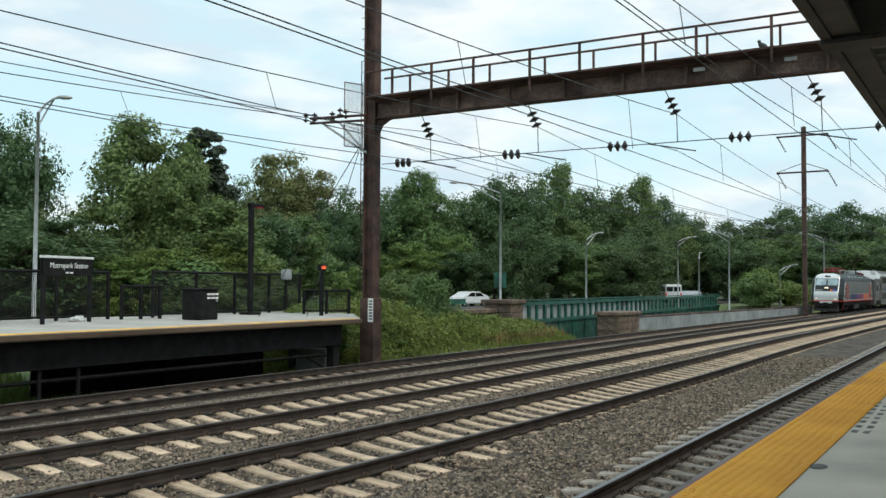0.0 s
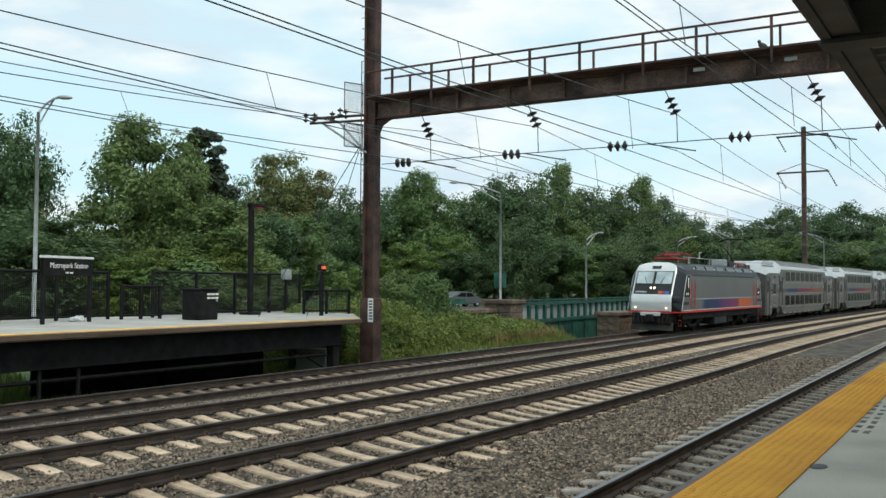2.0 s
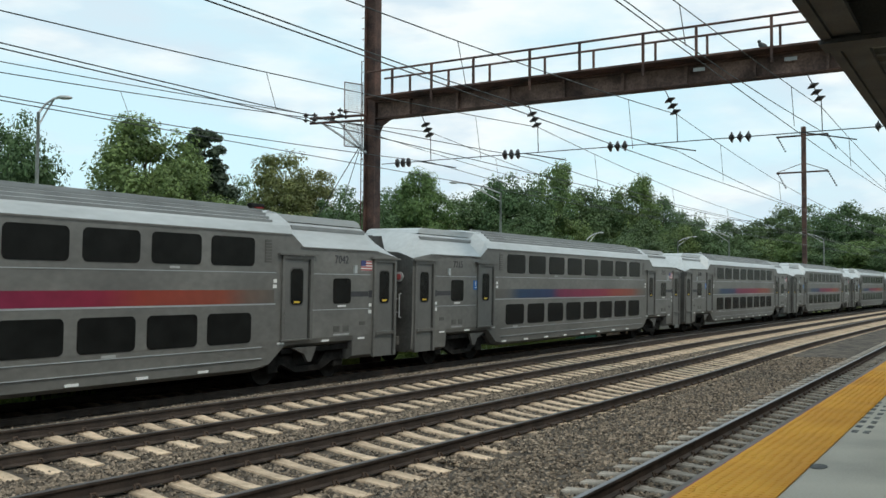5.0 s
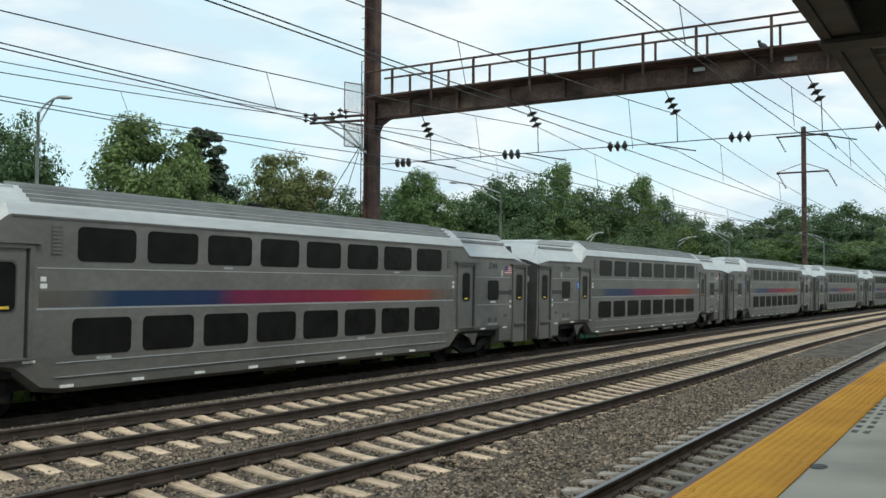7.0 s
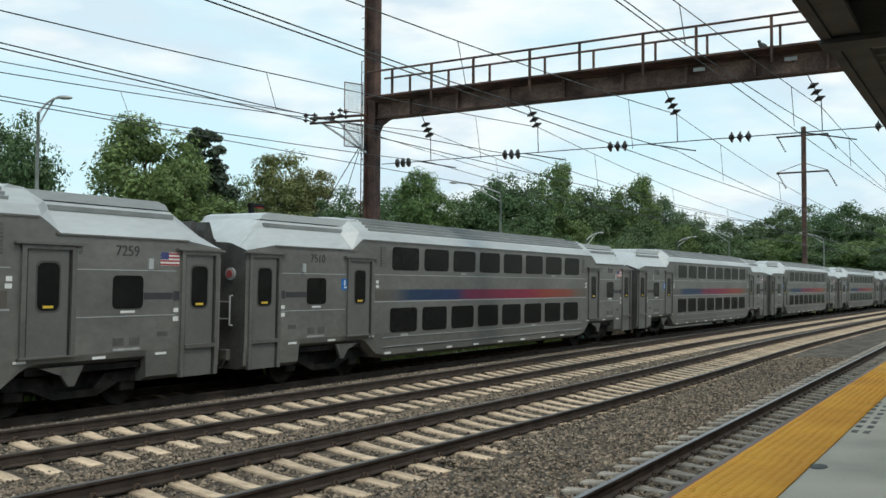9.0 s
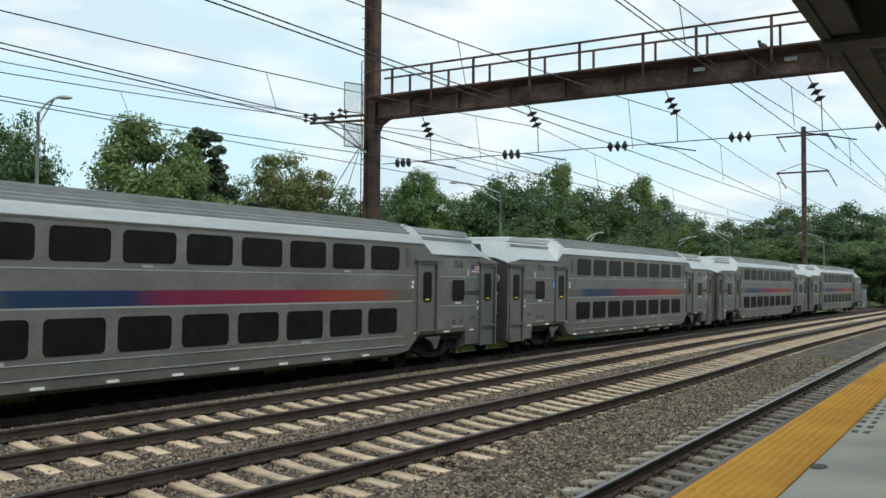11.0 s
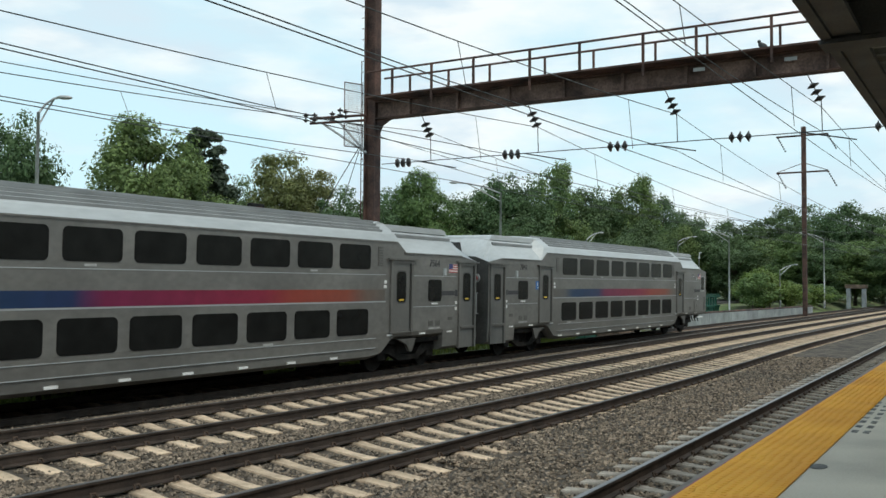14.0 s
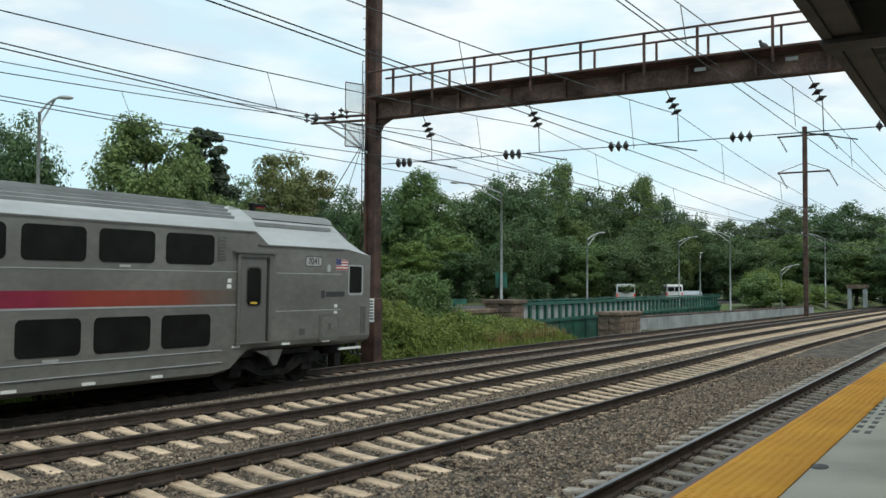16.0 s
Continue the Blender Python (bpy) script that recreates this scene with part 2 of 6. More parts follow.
M["tyre"] = material("tyre_rubber", (0.02, 0.02, 0.02), 0.9, 0.0, 0.2, 8.0, 0.1)
M["tail_red"] = glow_material("red_tail_light", (0.6, 0.02, 0.01), 0.5)
M["lamp_on"] = glow_material("headlight_on", (1.0, 0.84, 0.58), 1.6)
M["signal_on"] = glow_material("lit_red_sign", (1.0, 0.12, 0.04), 0.7)
M["band_car"] = stripe_material("car_colour_band", [(0.0, (0.115, 0.105, 0.09)), (0.07, (0.10, 0.10, 0.10)), (0.12, (0.012, 0.040, 0.095)), (0.30, (0.014, 0.030, 0.095)), (0.35, (0.17, 0.014, 0.06)), (0.66, (0.24, 0.018, 0.045)), (0.73, (0.27, 0.045, 0.03)), (0.88, (0.25, 0.06, 0.035)), (0.94, (0.15, 0.10, 0.08)), (1.0, (0.12, 0.105, 0.09))])
M["band_loco"] = stripe_material("loco_colour_band", [(0.0, (0.165, 0.17, 0.168)), (0.06, (0.014, 0.035, 0.11)), (0.28, (0.014, 0.034, 0.12)), (0.36, (0.12, 0.025, 0.13)), (0.55, (0.20, 0.03, 0.13)), (0.66, (0.26, 0.04, 0.10)), (0.70, (0.62, 0.13, 0.025)), (0.90, (0.60, 0.12, 0.03)), (1.0, (0.165, 0.17, 0.168))])


# ---- mesh helpers ----
def mesh_of(bm, name, mats):
    me = bpy.data.meshes.new(name)
    bm.normal_update()
    bm.to_mesh(me)
    bm.free()
    for m in (mats if isinstance(mats, (list, tuple)) else [mats]):
        me.materials.append(m)
    return me


def part(name, bm, mat, parent, label=""):
    ob = new(name, mesh_of(bm, name, mat))
    ob.parent = parent
    if label:
        ob["label"] = label
    return ob


def thing(name, label, category, m=None, group="", kind=""):
    ob = new(name)
    ob.empty_display_size = 0.3
    if m is not None:
        ob.matrix_basis = m
    return tagged(ob, label, category, group, kind)


def solid(name, bm, mat, label, category, group="", kind="", m=None):
    ob = new(name, mesh_of(bm, name, mat))
    if m is not None:
        ob.matrix_basis = m
    return tagged(ob, label, category, group, kind)


def box(bm, x0, x1, y0, y1, z0, z1, bevel=0.0, m=None, mi=0):
    vs = [bm.verts.new((x, y, z)) for x in (x0, x1) for y in (y0, y1) for z in (z0, z1)]
    fs = [bm.faces.new([vs[i] for i in q]) for q in ((0, 1, 3, 2), (4, 6, 7, 5), (0, 4, 5, 1), (2, 3, 7, 6), (0, 2, 6, 4), (1, 5, 7, 3))]
    for f in fs:
        f.material_index = mi
    if bevel:
        es = list({e for f in fs for e in f.edges})
        g = bmesh.ops.bevel(bm, geom=es, offset=bevel, segments=1, affect="EDGES")
        vs = list({v for f in g["faces"] for v in f.verts} | {v for v in vs if v.is_valid})
    if m is not None:
        bmesh.ops.transform(bm, matrix=m, verts=[v for v in vs if v.is_valid])
    return vs


def boxed(x0, x1, y0, y1, z0, z1, bevel=0.0):
    bm = bmesh.new()
    box(bm, x0, x1, y0, y1, z0, z1, bevel)
    return bm


def tube(bm, pts, r, n=6, caps=True, r_end=None, mi=0):
    """A round bar along a run of points."""
    pts = [Vector(p) for p in pts]
    rings = []
    for i, p in enumerate(pts):
        t = (pts[min(i + 1, len(pts) - 1)] - pts[max(i - 1, 0)]).normalized()
        a = Vector((0, 0, 1)) if abs(t.z) < 0.9 else Vector((1, 0, 0))
        u = t.cross(a).normalized()
        v = t.cross(u)
        rad = r if r_end is None else r + (r_end - r) * i / (len(pts) - 1)
        rings.append([bm.verts.new(p + (u * math.cos(k * math.tau / n) + v * math.sin(k * math.tau / n)) * rad) for k in range(n)])
    for a, b in zip(rings, rings[1:]):
        for k in range(n):
            f = bm.faces.new((a[k], a[(k + 1) % n], b[(k + 1) % n], b[k]))
            f.smooth, f.material_index = n > 5, mi
    if caps:
        bm.faces.new(rings[0]).material_index = mi
        bm.faces.new(rings[-1][::-1]).material_index = mi
    return rings


def prism(bm, outline, d0, d1, axis="y", mi=0):
    """An outline in two axes pushed along the third."""
    def P(a, b, d):
        return {"y": (a, d, b), "x": (d, a, b), "z": (a, b, d)}[axis]
    A = [bm.verts.new(P(a, b, d0)) for a, b in outline]
    B = [bm.verts.new(P(a, b, d1)) for a, b in outline]
    n = len(A)
    fs = [bm.faces.new(A), bm.faces.new(B[::-1])] + [bm.faces.new((A[i], B[i], B[(i + 1) % n], A[(i + 1) % n])) for i in range(n)]
    for f in fs:
        f.material_index = mi
    return fs


def rounded(x0, x1, z0, z1, r, seg=4):
    out = []
    for cx, cz, a0 in ((x1 - r, z1 - r, 0), (x0 + r, z1 - r, 90), (x0 + r, z0 + r, 180), (x1 - r, z0 + r, 270)):
        for k in range(seg + 1):
            a = radians(a0 + 90 * k / seg)
            out.append((cx + r * math.cos(a), cz + r * math.sin(a)))
    return out


def fixed(bm):
    bmesh.ops.recalc_face_normals(bm, faces=bm.faces)
    return bm


def letters(name, text, size, mat, m, parent=None, label="", depth=0.004):
    cu = bpy.data.curves.new(name, "FONT")
    cu.body, cu.size, cu.extrude, cu.align_x, cu.align_y = text, size, depth, "CENTER", "CENTER"
    tmp = bpy.data.objects.new(name, cu)
    scene.collection.objects.link(tmp)
    bpy.context.view_layer.update()
    me = bpy.data.meshes.new_from_object(tmp.evaluated_get(bpy.context.evaluated_depsgraph_get()))
    bpy.data.objects.remove(tmp)
    me.materials.clear()
    me.materials.append(mat)
    ob = new(name, me)
    ob.parent = parent
    ob.matrix_basis = m
    if label:
        ob["label"] = label
    return ob


def from_arrays(name, verts, faces, mat, smooth=False):
    me = bpy.data.meshes.new(name)
    me.from_pydata(verts.tolist() if hasattr(verts, "tolist") else verts, [], faces.tolist() if hasattr(faces, "tolist") else faces)
    me.materials.append(mat)
    return me


# ---- the plan: tracks run along x and bend slightly ----
BEND = -0.000132
FAR_Y, MID_Y, INNER_Y, NEAR_Y = 16.945, 12.42, 8.0, 3.31
FAR_Z = -0.187


def bend(x):
    return BEND * x * x


def track_line(which, x):
    if which == "far":
        return FAR_Y + bend(x)
    if which == "near":
        return NEAR_Y + 0.0115 * x
    ease = 0.0030 * max(0.0, 21 - x) ** 2 if x > 5 else 0.768 + 0.096 * (5 - x)
    late = min(1.0, max(0.0, (x - 22) / 22))
    late = late * late * (3 - 2 * late)
    if which == "mid":
        return FAR_Y + bend(x) - 4.66 + 0.28 * late + ease * 0.85
    return FAR_Y + bend(x) - 8.86 + 0.42 * late + ease * 0.5


# ---- ground, ballast ----
def ground_height(x, y):
    """Height of the ground across the line, with the track bed, the ditch and the road bank."""
    prof = ((-60, 0.9), (-6, 0.9), (-3.2, -0.5), (1.2, -0.42), (2.0, -0.36), (11.4, -0.36), (13.2, -0.36), (13.7, -0.30), (14.3, -0.26), (14.9, -0.30), (15.5, -0.50), (18.2, -0.52), (18.9, -0.58), (20.0, -1.0), (24.5, -1.15), (29, -0.1), (33, -0.1), (60, 0.1), (140, 2.0), (3000, 2.0))
    yy = y - bend(max(-40, min(x, 160))) * 0.9
    if x > 27 and y > 17.5:
        prof = ((0, -0.5), (18.0, -0.52), (18.9, -0.50), (20.5, -0.2 if x < 43.5 else -0.85), (23, 0.15), (27, 0.20), (33, -0.1), (60, 0.1), (140, 2.0), (3000, 2.0)) if x > 30 else prof
    if 43.6 < x < 99 and (18.95 if x < 57.6 else 20.9 - 0.0631 * (x - 57.7) + 0.6) < y < 31:
        return -2.6
    for (a, za), (b, zb) in zip(prof, prof[1:]):
        if a <= yy <= b:
            return za + (zb - za) * (yy - a) / (b - a)
    return 0.9


def bed_height(x, y):
    """Top of the ballast: level between the tracks, dished and canted with the two middle tracks."""
    prof = ((0, -0.42), (1.2, -0.42), (2.0, -0.235), (13.2, -0.215), (13.7, -0.19), (14.3, -0.16), (14.9, -0.22), (15.5, -0.37), (18.2, -0.40), (18.9, -0.52), (30, -0.6))
    yy = y - bend(max(-40, min(x, 160))) * 0.9 * min(1.0, y / 6)
    z = -0.42
    for (a, za), (b, zb) in zip(prof, prof[1:]):
        if a <= yy <= b:
            z = za + (zb - za) * (yy - a) / (b - a)
    for w in ("mid", "inner"):
        o = y - track_line(w, x)
        if abs(o) < 2.0:
            k = min(1.0, (2.0 - abs(o)) / 0.45)
            dish = 0.042 * max(0.0, 1 - abs(o) / 0.75) + 0.012
            if w == "inner" and o < -0.85 and x > 12.5 + math.sin(x * 3.1):
                dish -= 0.05 * min(1.0, (-o - 0.85) / 0.2)
            z += k * (-0.205 - dish + o * 0.0598 - z)
    return z


def build_ground():
    xs = sorted(set([-600, -300, -150, -80, -40, -20, -10] + [i * 1.5 for i in range(-4, 60)] + [90 + i * 6 for i in range(15)] + [200, 260, 340, 450, 700, 1200, 2500]))
    ys = sorted(set([-1500, -500, -200, -80, -40, -20, -10, -6, -5, -4, -3.2, -2, -1, 0, 0.6, 1.2, 1.6, 2.0] + [2 + i * 0.5 for i in range(1, 45)] + [25, 26, 27, 28, 29, 31, 33, 36, 40, 46, 52, 60, 75, 95, 120, 140, 200, 350, 700, 1500]))
    V, F = [], []
    for x in xs:
        for y in ys:
            z = ground_height(x, y)
            if 18.5 < y < 60 and abs(x) < 200:
                z += 0.12 * noise.noise(Vector((x * 0.4, y * 0.4, 3)))
            V.append((x, y, z))
    n = len(ys)
    for i in range(len(xs) - 1):
        for j in range(n - 1):
            F.append((i * n + j, (i + 1) * n + j, (i + 1) * n + j + 1, i * n + j + 1))
    g = new("ground", from_arrays("ground", V, F, M["soil"]))
    g.data.polygons.foreach_set("use_smooth", [True] * len(g.data.polygons))
    tagged(g, "grassy uneven ground beside the railway line", "ground", kind="structure")
    # the track bed lies on it
    V, F = [], []
    bx = [-40, -20, -8] + [i * 0.8 for i in range(0, 140)] + [120, 150, 200, 300, 420, 600]
    by = [1.25 + i * 0.28 for i in range(63)]
    for x in bx:
        for y in by:
            yy = y + bend(min(x, 160)) * (0.9 if y > 6 else y / 6 * 0.9) - (bend(x) - bend(min(x, 160))) * -1 * (1 if y > 6 else 0)
            z = bed_height(x, yy) + 0.014 * noise.noise(Vector((x * 1.3, y * 1.7, 0)))
            V.append((x, yy, z))
    n = len(by)
    for i in range(len(bx) - 1):
        for j in range(n - 1):
            F.append((i * n + j, (i + 1) * n + j, (i + 1) * n + j + 1, i * n + j + 1))
    b = new("ballast_bed", from_arrays("ballast_bed", V, F, M["ballast"]))
    tagged(b, "bed of grey-brown crushed stone ballast under the tracks", "ballast", kind="structure")


build_ground()


# first tie and tie spacing of each track
TIES = {"far": (4.0, 0.61), "mid": (4.2, 0.60), "inner": (4.1, 0.60), "near": (6.0, 0.60)}


def stone_field(name, count, x0, x1, y0, y1, size, seed, power=1.0):
    """Loose angular stones strewn over the bed, joined in one mesh."""
    rng = np.random.default_rng(seed)
    base = np.array([(1, 0, 0), (-1, 0, 0), (0, 1, 0), (0, -1, 0), (0, 0, 1), (0, 0, -1)], float)
    tri = np.array([(0, 2, 4), (2, 1, 4), (1, 3, 4), (3, 0, 4), (2, 0, 5), (1, 2, 5), (3, 1, 5), (0, 3, 5)])
    px = x0 + (x1 - x0) * rng.random(count) ** power
    py = y0 + (y1 - y0) * rng.random(count)
    ok = np.ones(count, bool)
    for w, dz in (("far", 0), ("mid", 0), ("inner", 0), ("near", 0)):
        line = np.array([track_line(w, a) for a in px])
        for s in (-0.7525, 0.7525):
            ok &= np.abs(py - line - s) > 0.10
    # stones lie between the ties, not on them; the inner track's near ends are mostly buried
    for w, (first, gap) in TIES.items():
        line = np.array([track_line(w, a) for a in px])
        off = np.abs((px - first + gap / 2) % gap - gap / 2)
        reach = np.where((py < line) & (w == "inner"), np.where(px < 12.5 + np.sin(px * 3.1), 1.3, 0.8), 1.42)
        ok &= ~((off < 0.135) & (np.abs(py - line) < reach) & (px < 34))
    px, py = px[ok], py[ok]
    c = len(px)
    pz = np.array([bed_height(a, b) for a, b in zip(px, py)]) + 0.010
    s = size * (0.5 + rng.random(c) ** 2)
    jit = base[None] * (0.6 + 0.8 * rng.random((c, 6, 3))) * s[:, None, None]
    jit += (rng.random((c, 6, 3)) - 0.5) * s[:, None, None] * 0.7
    jit[:, :, 2] *= 0.75
    V = (jit + np.stack([px, py, pz], 1)[:, None, :]).reshape(-1, 3)
    F = (tri[None] + (np.arange(c) * 6)[:, None, None]).reshape(-1, 3)
    ob = new(name, from_arrays(name, V, F, M["stone"]))
    return tagged(ob, "loose angular grey and brown ballast stones", "ballast", kind="stuff")


stone_field("ballast_stones", 130000, 5.5, 36, 2.2, 15.4, 0.028, 3, 1.5)


# ---- tracks ----
def rail_section(polished):
    """Outline of a rail, head up, its top at z = 0."""
    return [(-0.07, -0.178), (0.07, -0.178), (0.07, -0.166), (0.012, -0.145), (0.009, -0.05), (0.036, -0.036), (0.036, -0.006), (0.028, 0.0), (-0.028, 0.0), (-0.036, -0.006), (-0.036, -0.036), (-0.009, -0.05), (-0.012, -0.145), (-0.07, -0.166)]


def tie_mesh(mat):
    bm = bmesh.new()
    rows = [(-1.40, -0.012), (-0.95, 0.0), (-0.62, -0.008), (-0.3, -0.034), (0, -0.042), (0.3, -0.034), (0.62, -0.008), (0.95, 0.0), (1.40, -0.012)]
    prev = None
    for y, dz in rows:
        w = 0.105 if abs(y) > 0.5 else 0.085
        ring = [bm.verts.new(p) for p in ((-w - 0.02, y, -0.2), (-w - 0.012, y, -0.02 + dz), (-w, y, dz), (w, y, dz), (w + 0.012, y, -0.02 + dz), (w + 0.02, y, -0.2))]
        if prev:
            for k in range(5):
                bm.faces.new((prev[k], prev[k + 1], ring[k + 1], ring[k]))
        else:
            bm.faces.new(ring)
        prev = ring
    bm.faces.new(prev[::-1])
    return mesh_of(fixed(bm), "tie", mat)


def build_track(which, level, cant, label, tie_mat, top_mat, spacing, x0, x1, shift=0.0):
    root = thing("railway_track", label, "railway track", kind="structure", group="parallel tracks")
    xs = [x0 + i * 2.0 for i in range(int((130 - x0) / 2))] + [130 + i * 10 for i in range(int((x1 - 130) / 10) + 1)]
    for side in (-1, 1):
        bm = bmesh.new()
        prev = None
        for x in xs:
            y = track_line(which, x) + side * 0.7525
            ring = [bm.verts.new((x, y + a, level + side * cant + b)) for a, b in rail_section(1)]
            if prev:
                for k in range(14):
                    f = bm.faces.new((prev[k], ring[k], ring[(k + 1) % 14], prev[(k + 1) % 14]))
                    f.material_index = 1 if k in (6, 7, 8) else 0
            prev = ring
        part("rail", fixed(bm), [M["rail"], top_mat], root, "worn steel rail with a bright running surface" if top_mat is M["railtop"] else "rusty brown steel rail")
    me = tie_mesh(tie_mat)
    clips = []
    x = x0 + shift
    rng = random.Random(which)
    while x < 118:
        y = track_line(which, x)
        a = math.atan2(track_line(which, x + 0.5) - y, 0.5)
        o = new("tie", me)
        o.parent = root
        o.matrix_basis = pose(x + rng.uniform(-0.012, 0.012), y, level - 0.178 + rng.uniform(-0.012, 0.006), math.degrees(math.atan2(cant * 2, 1.505)), 0, math.degrees(a) + rng.uniform(-0.6, 0.6))
        clips.append((x, y))
        x += spacing
    bm = bmesh.new()
    for x, y in clips:
        if x > 45:
            break
        for side in (-1, 1):
            for off in (-0.10, 0.10):
                tube(bm, [(x - 0.05, y + side * 0.7525 + off * 1.25, level + side * cant - 0.17), (x - 0.03, y + side * 0.7525 + off * 0.9, level + side * cant - 0.12), (x + 0.03, y + side * 0.7525 + off * 0.9, level + side * cant - 0.12), (x + 0.05, y + side * 0.7525 + off * 1.25, level + side * cant - 0.17)], 0.017, 4)
    if len(bm.verts):
        tagged(part("rail_clips", bm, M["clip"], root, "rusty spring clips holding the rails"), kind="stuff")
    return root


build_track("far", FAR_Z, 0.03, "railway track with rust-brown rails and partly buried ties", M["tie_brown"], M["railtop_dull"], TIES["far"][1], 4, 470)
build_track("mid", 0.0, 0.045, "railway track with dark rails on pale concrete ties", M["tie"], M["railtop_dull"], TIES["mid"][1], 4, 470, 0.2)
build_track("inner", 0.0, 0.045, "railway track with polished rails on pale concrete ties", M["tie"], M["railtop_worn"], TIES["inner"][1], 4, 470, 0.1)
build_track("near", 0.0, 0.0, "platform track with bright rails on dull grey ties", M["tie_dull"], M["railtop"], TIES["near"][1], 6, 470)


# ---- near platform and canopy ----
def slope_y(x, y0):
    return y0 + 0.0125 * x


def strip(bm, x0, x1, ya, yb, z0, z1, step=4.0, mi=0):
    """A long slab that follows the platform's edge line."""
    n = max(1, int((x1 - x0) / step))
    prev = None
    for i in range(n + 1):
        x = x0 + (x1 - x0) * i / n
        ring = [bm.verts.new(p) for p in ((x, slope_y(x, ya), z0), (x, slope_y(x, yb), z0), (x, slope_y(x, yb), z1), (x, slope_y(x, ya), z1))]
        if prev:
            for k in range(4):
                bm.faces.new((prev[k], ring[k], ring[(k + 1) % 4], prev[(k + 1) % 4])).material_index = mi
        else:
            bm.faces.new(ring)
        prev = ring
    bm.faces.new(prev[::-1])
    return fixed(bm)


near_platform = thing("platform_near", "grey concrete station platform with a yellow tactile edge", "platform", kind="structure")
bm = bmesh.new()
strip(bm, -12, 130, -6.0, 1.0495, 0.95, 1.2)
part("slab", bm, M["concrete"], near_platform, "stained grey concrete deck")
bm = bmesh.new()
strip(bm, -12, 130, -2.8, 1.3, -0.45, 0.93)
# same near-black colour as the train's underparts
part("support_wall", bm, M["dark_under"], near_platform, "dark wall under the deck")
bm = bmesh.new()
strip(bm, -12, 130, 1.545, 1.68, 0.86, 1.13)
part("edge_board", bm, M["edgewood_pale"], near_platform, "weathered grey timber rubbing board")
bm = bmesh.new()
strip(bm, -12, 130, 1.527, 1.543, 0.86, 1.20)
part("edge_trim", bm, M["panto_red"], near_platform, "dull red edge trim")
for i in range(46):
    x0 = 1.5 + i * 1.22
    bm = bmesh.new()
    a, b = slope_y(x0, 0), slope_y(x0 + 1.2, 0)
    prism(bm, [(x0, 1.05 + a), (x0 + 1.2195, 1.05 + b), (x0 + 1.2195, 1.525 + b), (x0, 1.525 + a)], 0.95, 1.207, "z")
    if 2 <= i <= 9:
        for k in range(20):
            for j in range(8):
                cx, cy = x0 + 0.03 + k * 0.061, 1.08 + j * 0.059 + a
                box(bm, cx - 0.014, cx + 0.014, cy - 0.014, cy + 0.014, 1.206, 1.2095)
    part("tactile_tile", fixed(bm), M["yellow"], near_platform)
rng = random.Random(5)
stencil = thing("floor_lettering", "worn dark stencilled lettering on the platform", "lettering")
for k in range(8):
    x0 = 7.9 + k * 0.30
    for j in range(2):
        y0 = 1.08 + 0.010 * k - j * 0.085
        part("letter_bar", boxed(x0, x0 + rng.uniform(0.08, 0.15), y0, y0 + 0.045, 1.2, 1.2035), M["mark_worn"], stencil)
bm = bmesh.new()
prism(bm, [(6.28 + 0.09 * math.cos(a), 1.085 + 0.055 * math.sin(a)) for a in [k * math.tau / 14 for k in range(14)]], 1.2, 1.204, "z")
solid("floor_stain", fixed(bm), M["stain"], "dark oval stain on the concrete platform", "stain")

CAN_Z = 4.0
canopy = thing("platform_canopy", "dark steel platform canopy with a ribbed deck", "canopy", kind="structure")
bm = bmesh.new()
strip(bm, -10, 60, 0.96, 1.03, CAN_Z, CAN_Z + 0.34)
part("fascia", bm, M["canopy"], canopy, "dark channel along the canopy edge")
bm = bmesh.new()
strip(bm, -10, 60, 0.78, 0.955, CAN_Z + 0.02, CAN_Z + 0.06)
part("gutter", bm, M["canopy"], canopy)
bm = bmesh.new()
strip(bm, -10, 60, -5.0, 0.955, CAN_Z + 0.30, CAN_Z + 0.36)
part("deck", bm, M["canopy_deck"], canopy, "ribbed metal roof deck")
for i in range(60):
    bm = bmesh.new()
    x = 3.0 + i * 0.3
    box(bm, x, x + 0.10, -5.0, 0.95 + 0.0125 * x, CAN_Z + 0.25, CAN_Z + 0.298)
    part("deck_rib", bm, M["canopy_deck"], canopy)
for x in (-1.0, 6.72, 14.5, 22.2, 30.0):
    bm = bmesh.new()
    box(bm, x, x + 0.22, -5.0, 1.0 + 0.0125 * x, CAN_Z - 0.0, CAN_Z + 0.25, 0.01)
    box(bm, x - 0.02, x + 0.24, -5.0, 1.045 + 0.0125 * x, CAN_Z - 0.03, CAN_Z + 0.0)
    part("cross_beam", bm, M["canopy"], canopy, "dark steel cross beam")
    bm = bmesh.new()
    box(bm, x, x + 0.25, -3.6, -3.35, 1.2, CAN_Z, 0.01)
    part("column", bm, M["canopy"], canopy)
bm = bmesh.new()
box(bm, -1.0, 6.70, 0.97, 1.085, CAN_Z + 0.05, CAN_Z + 0.40)
part("edge_channel", bm, M["canopy"], canopy)


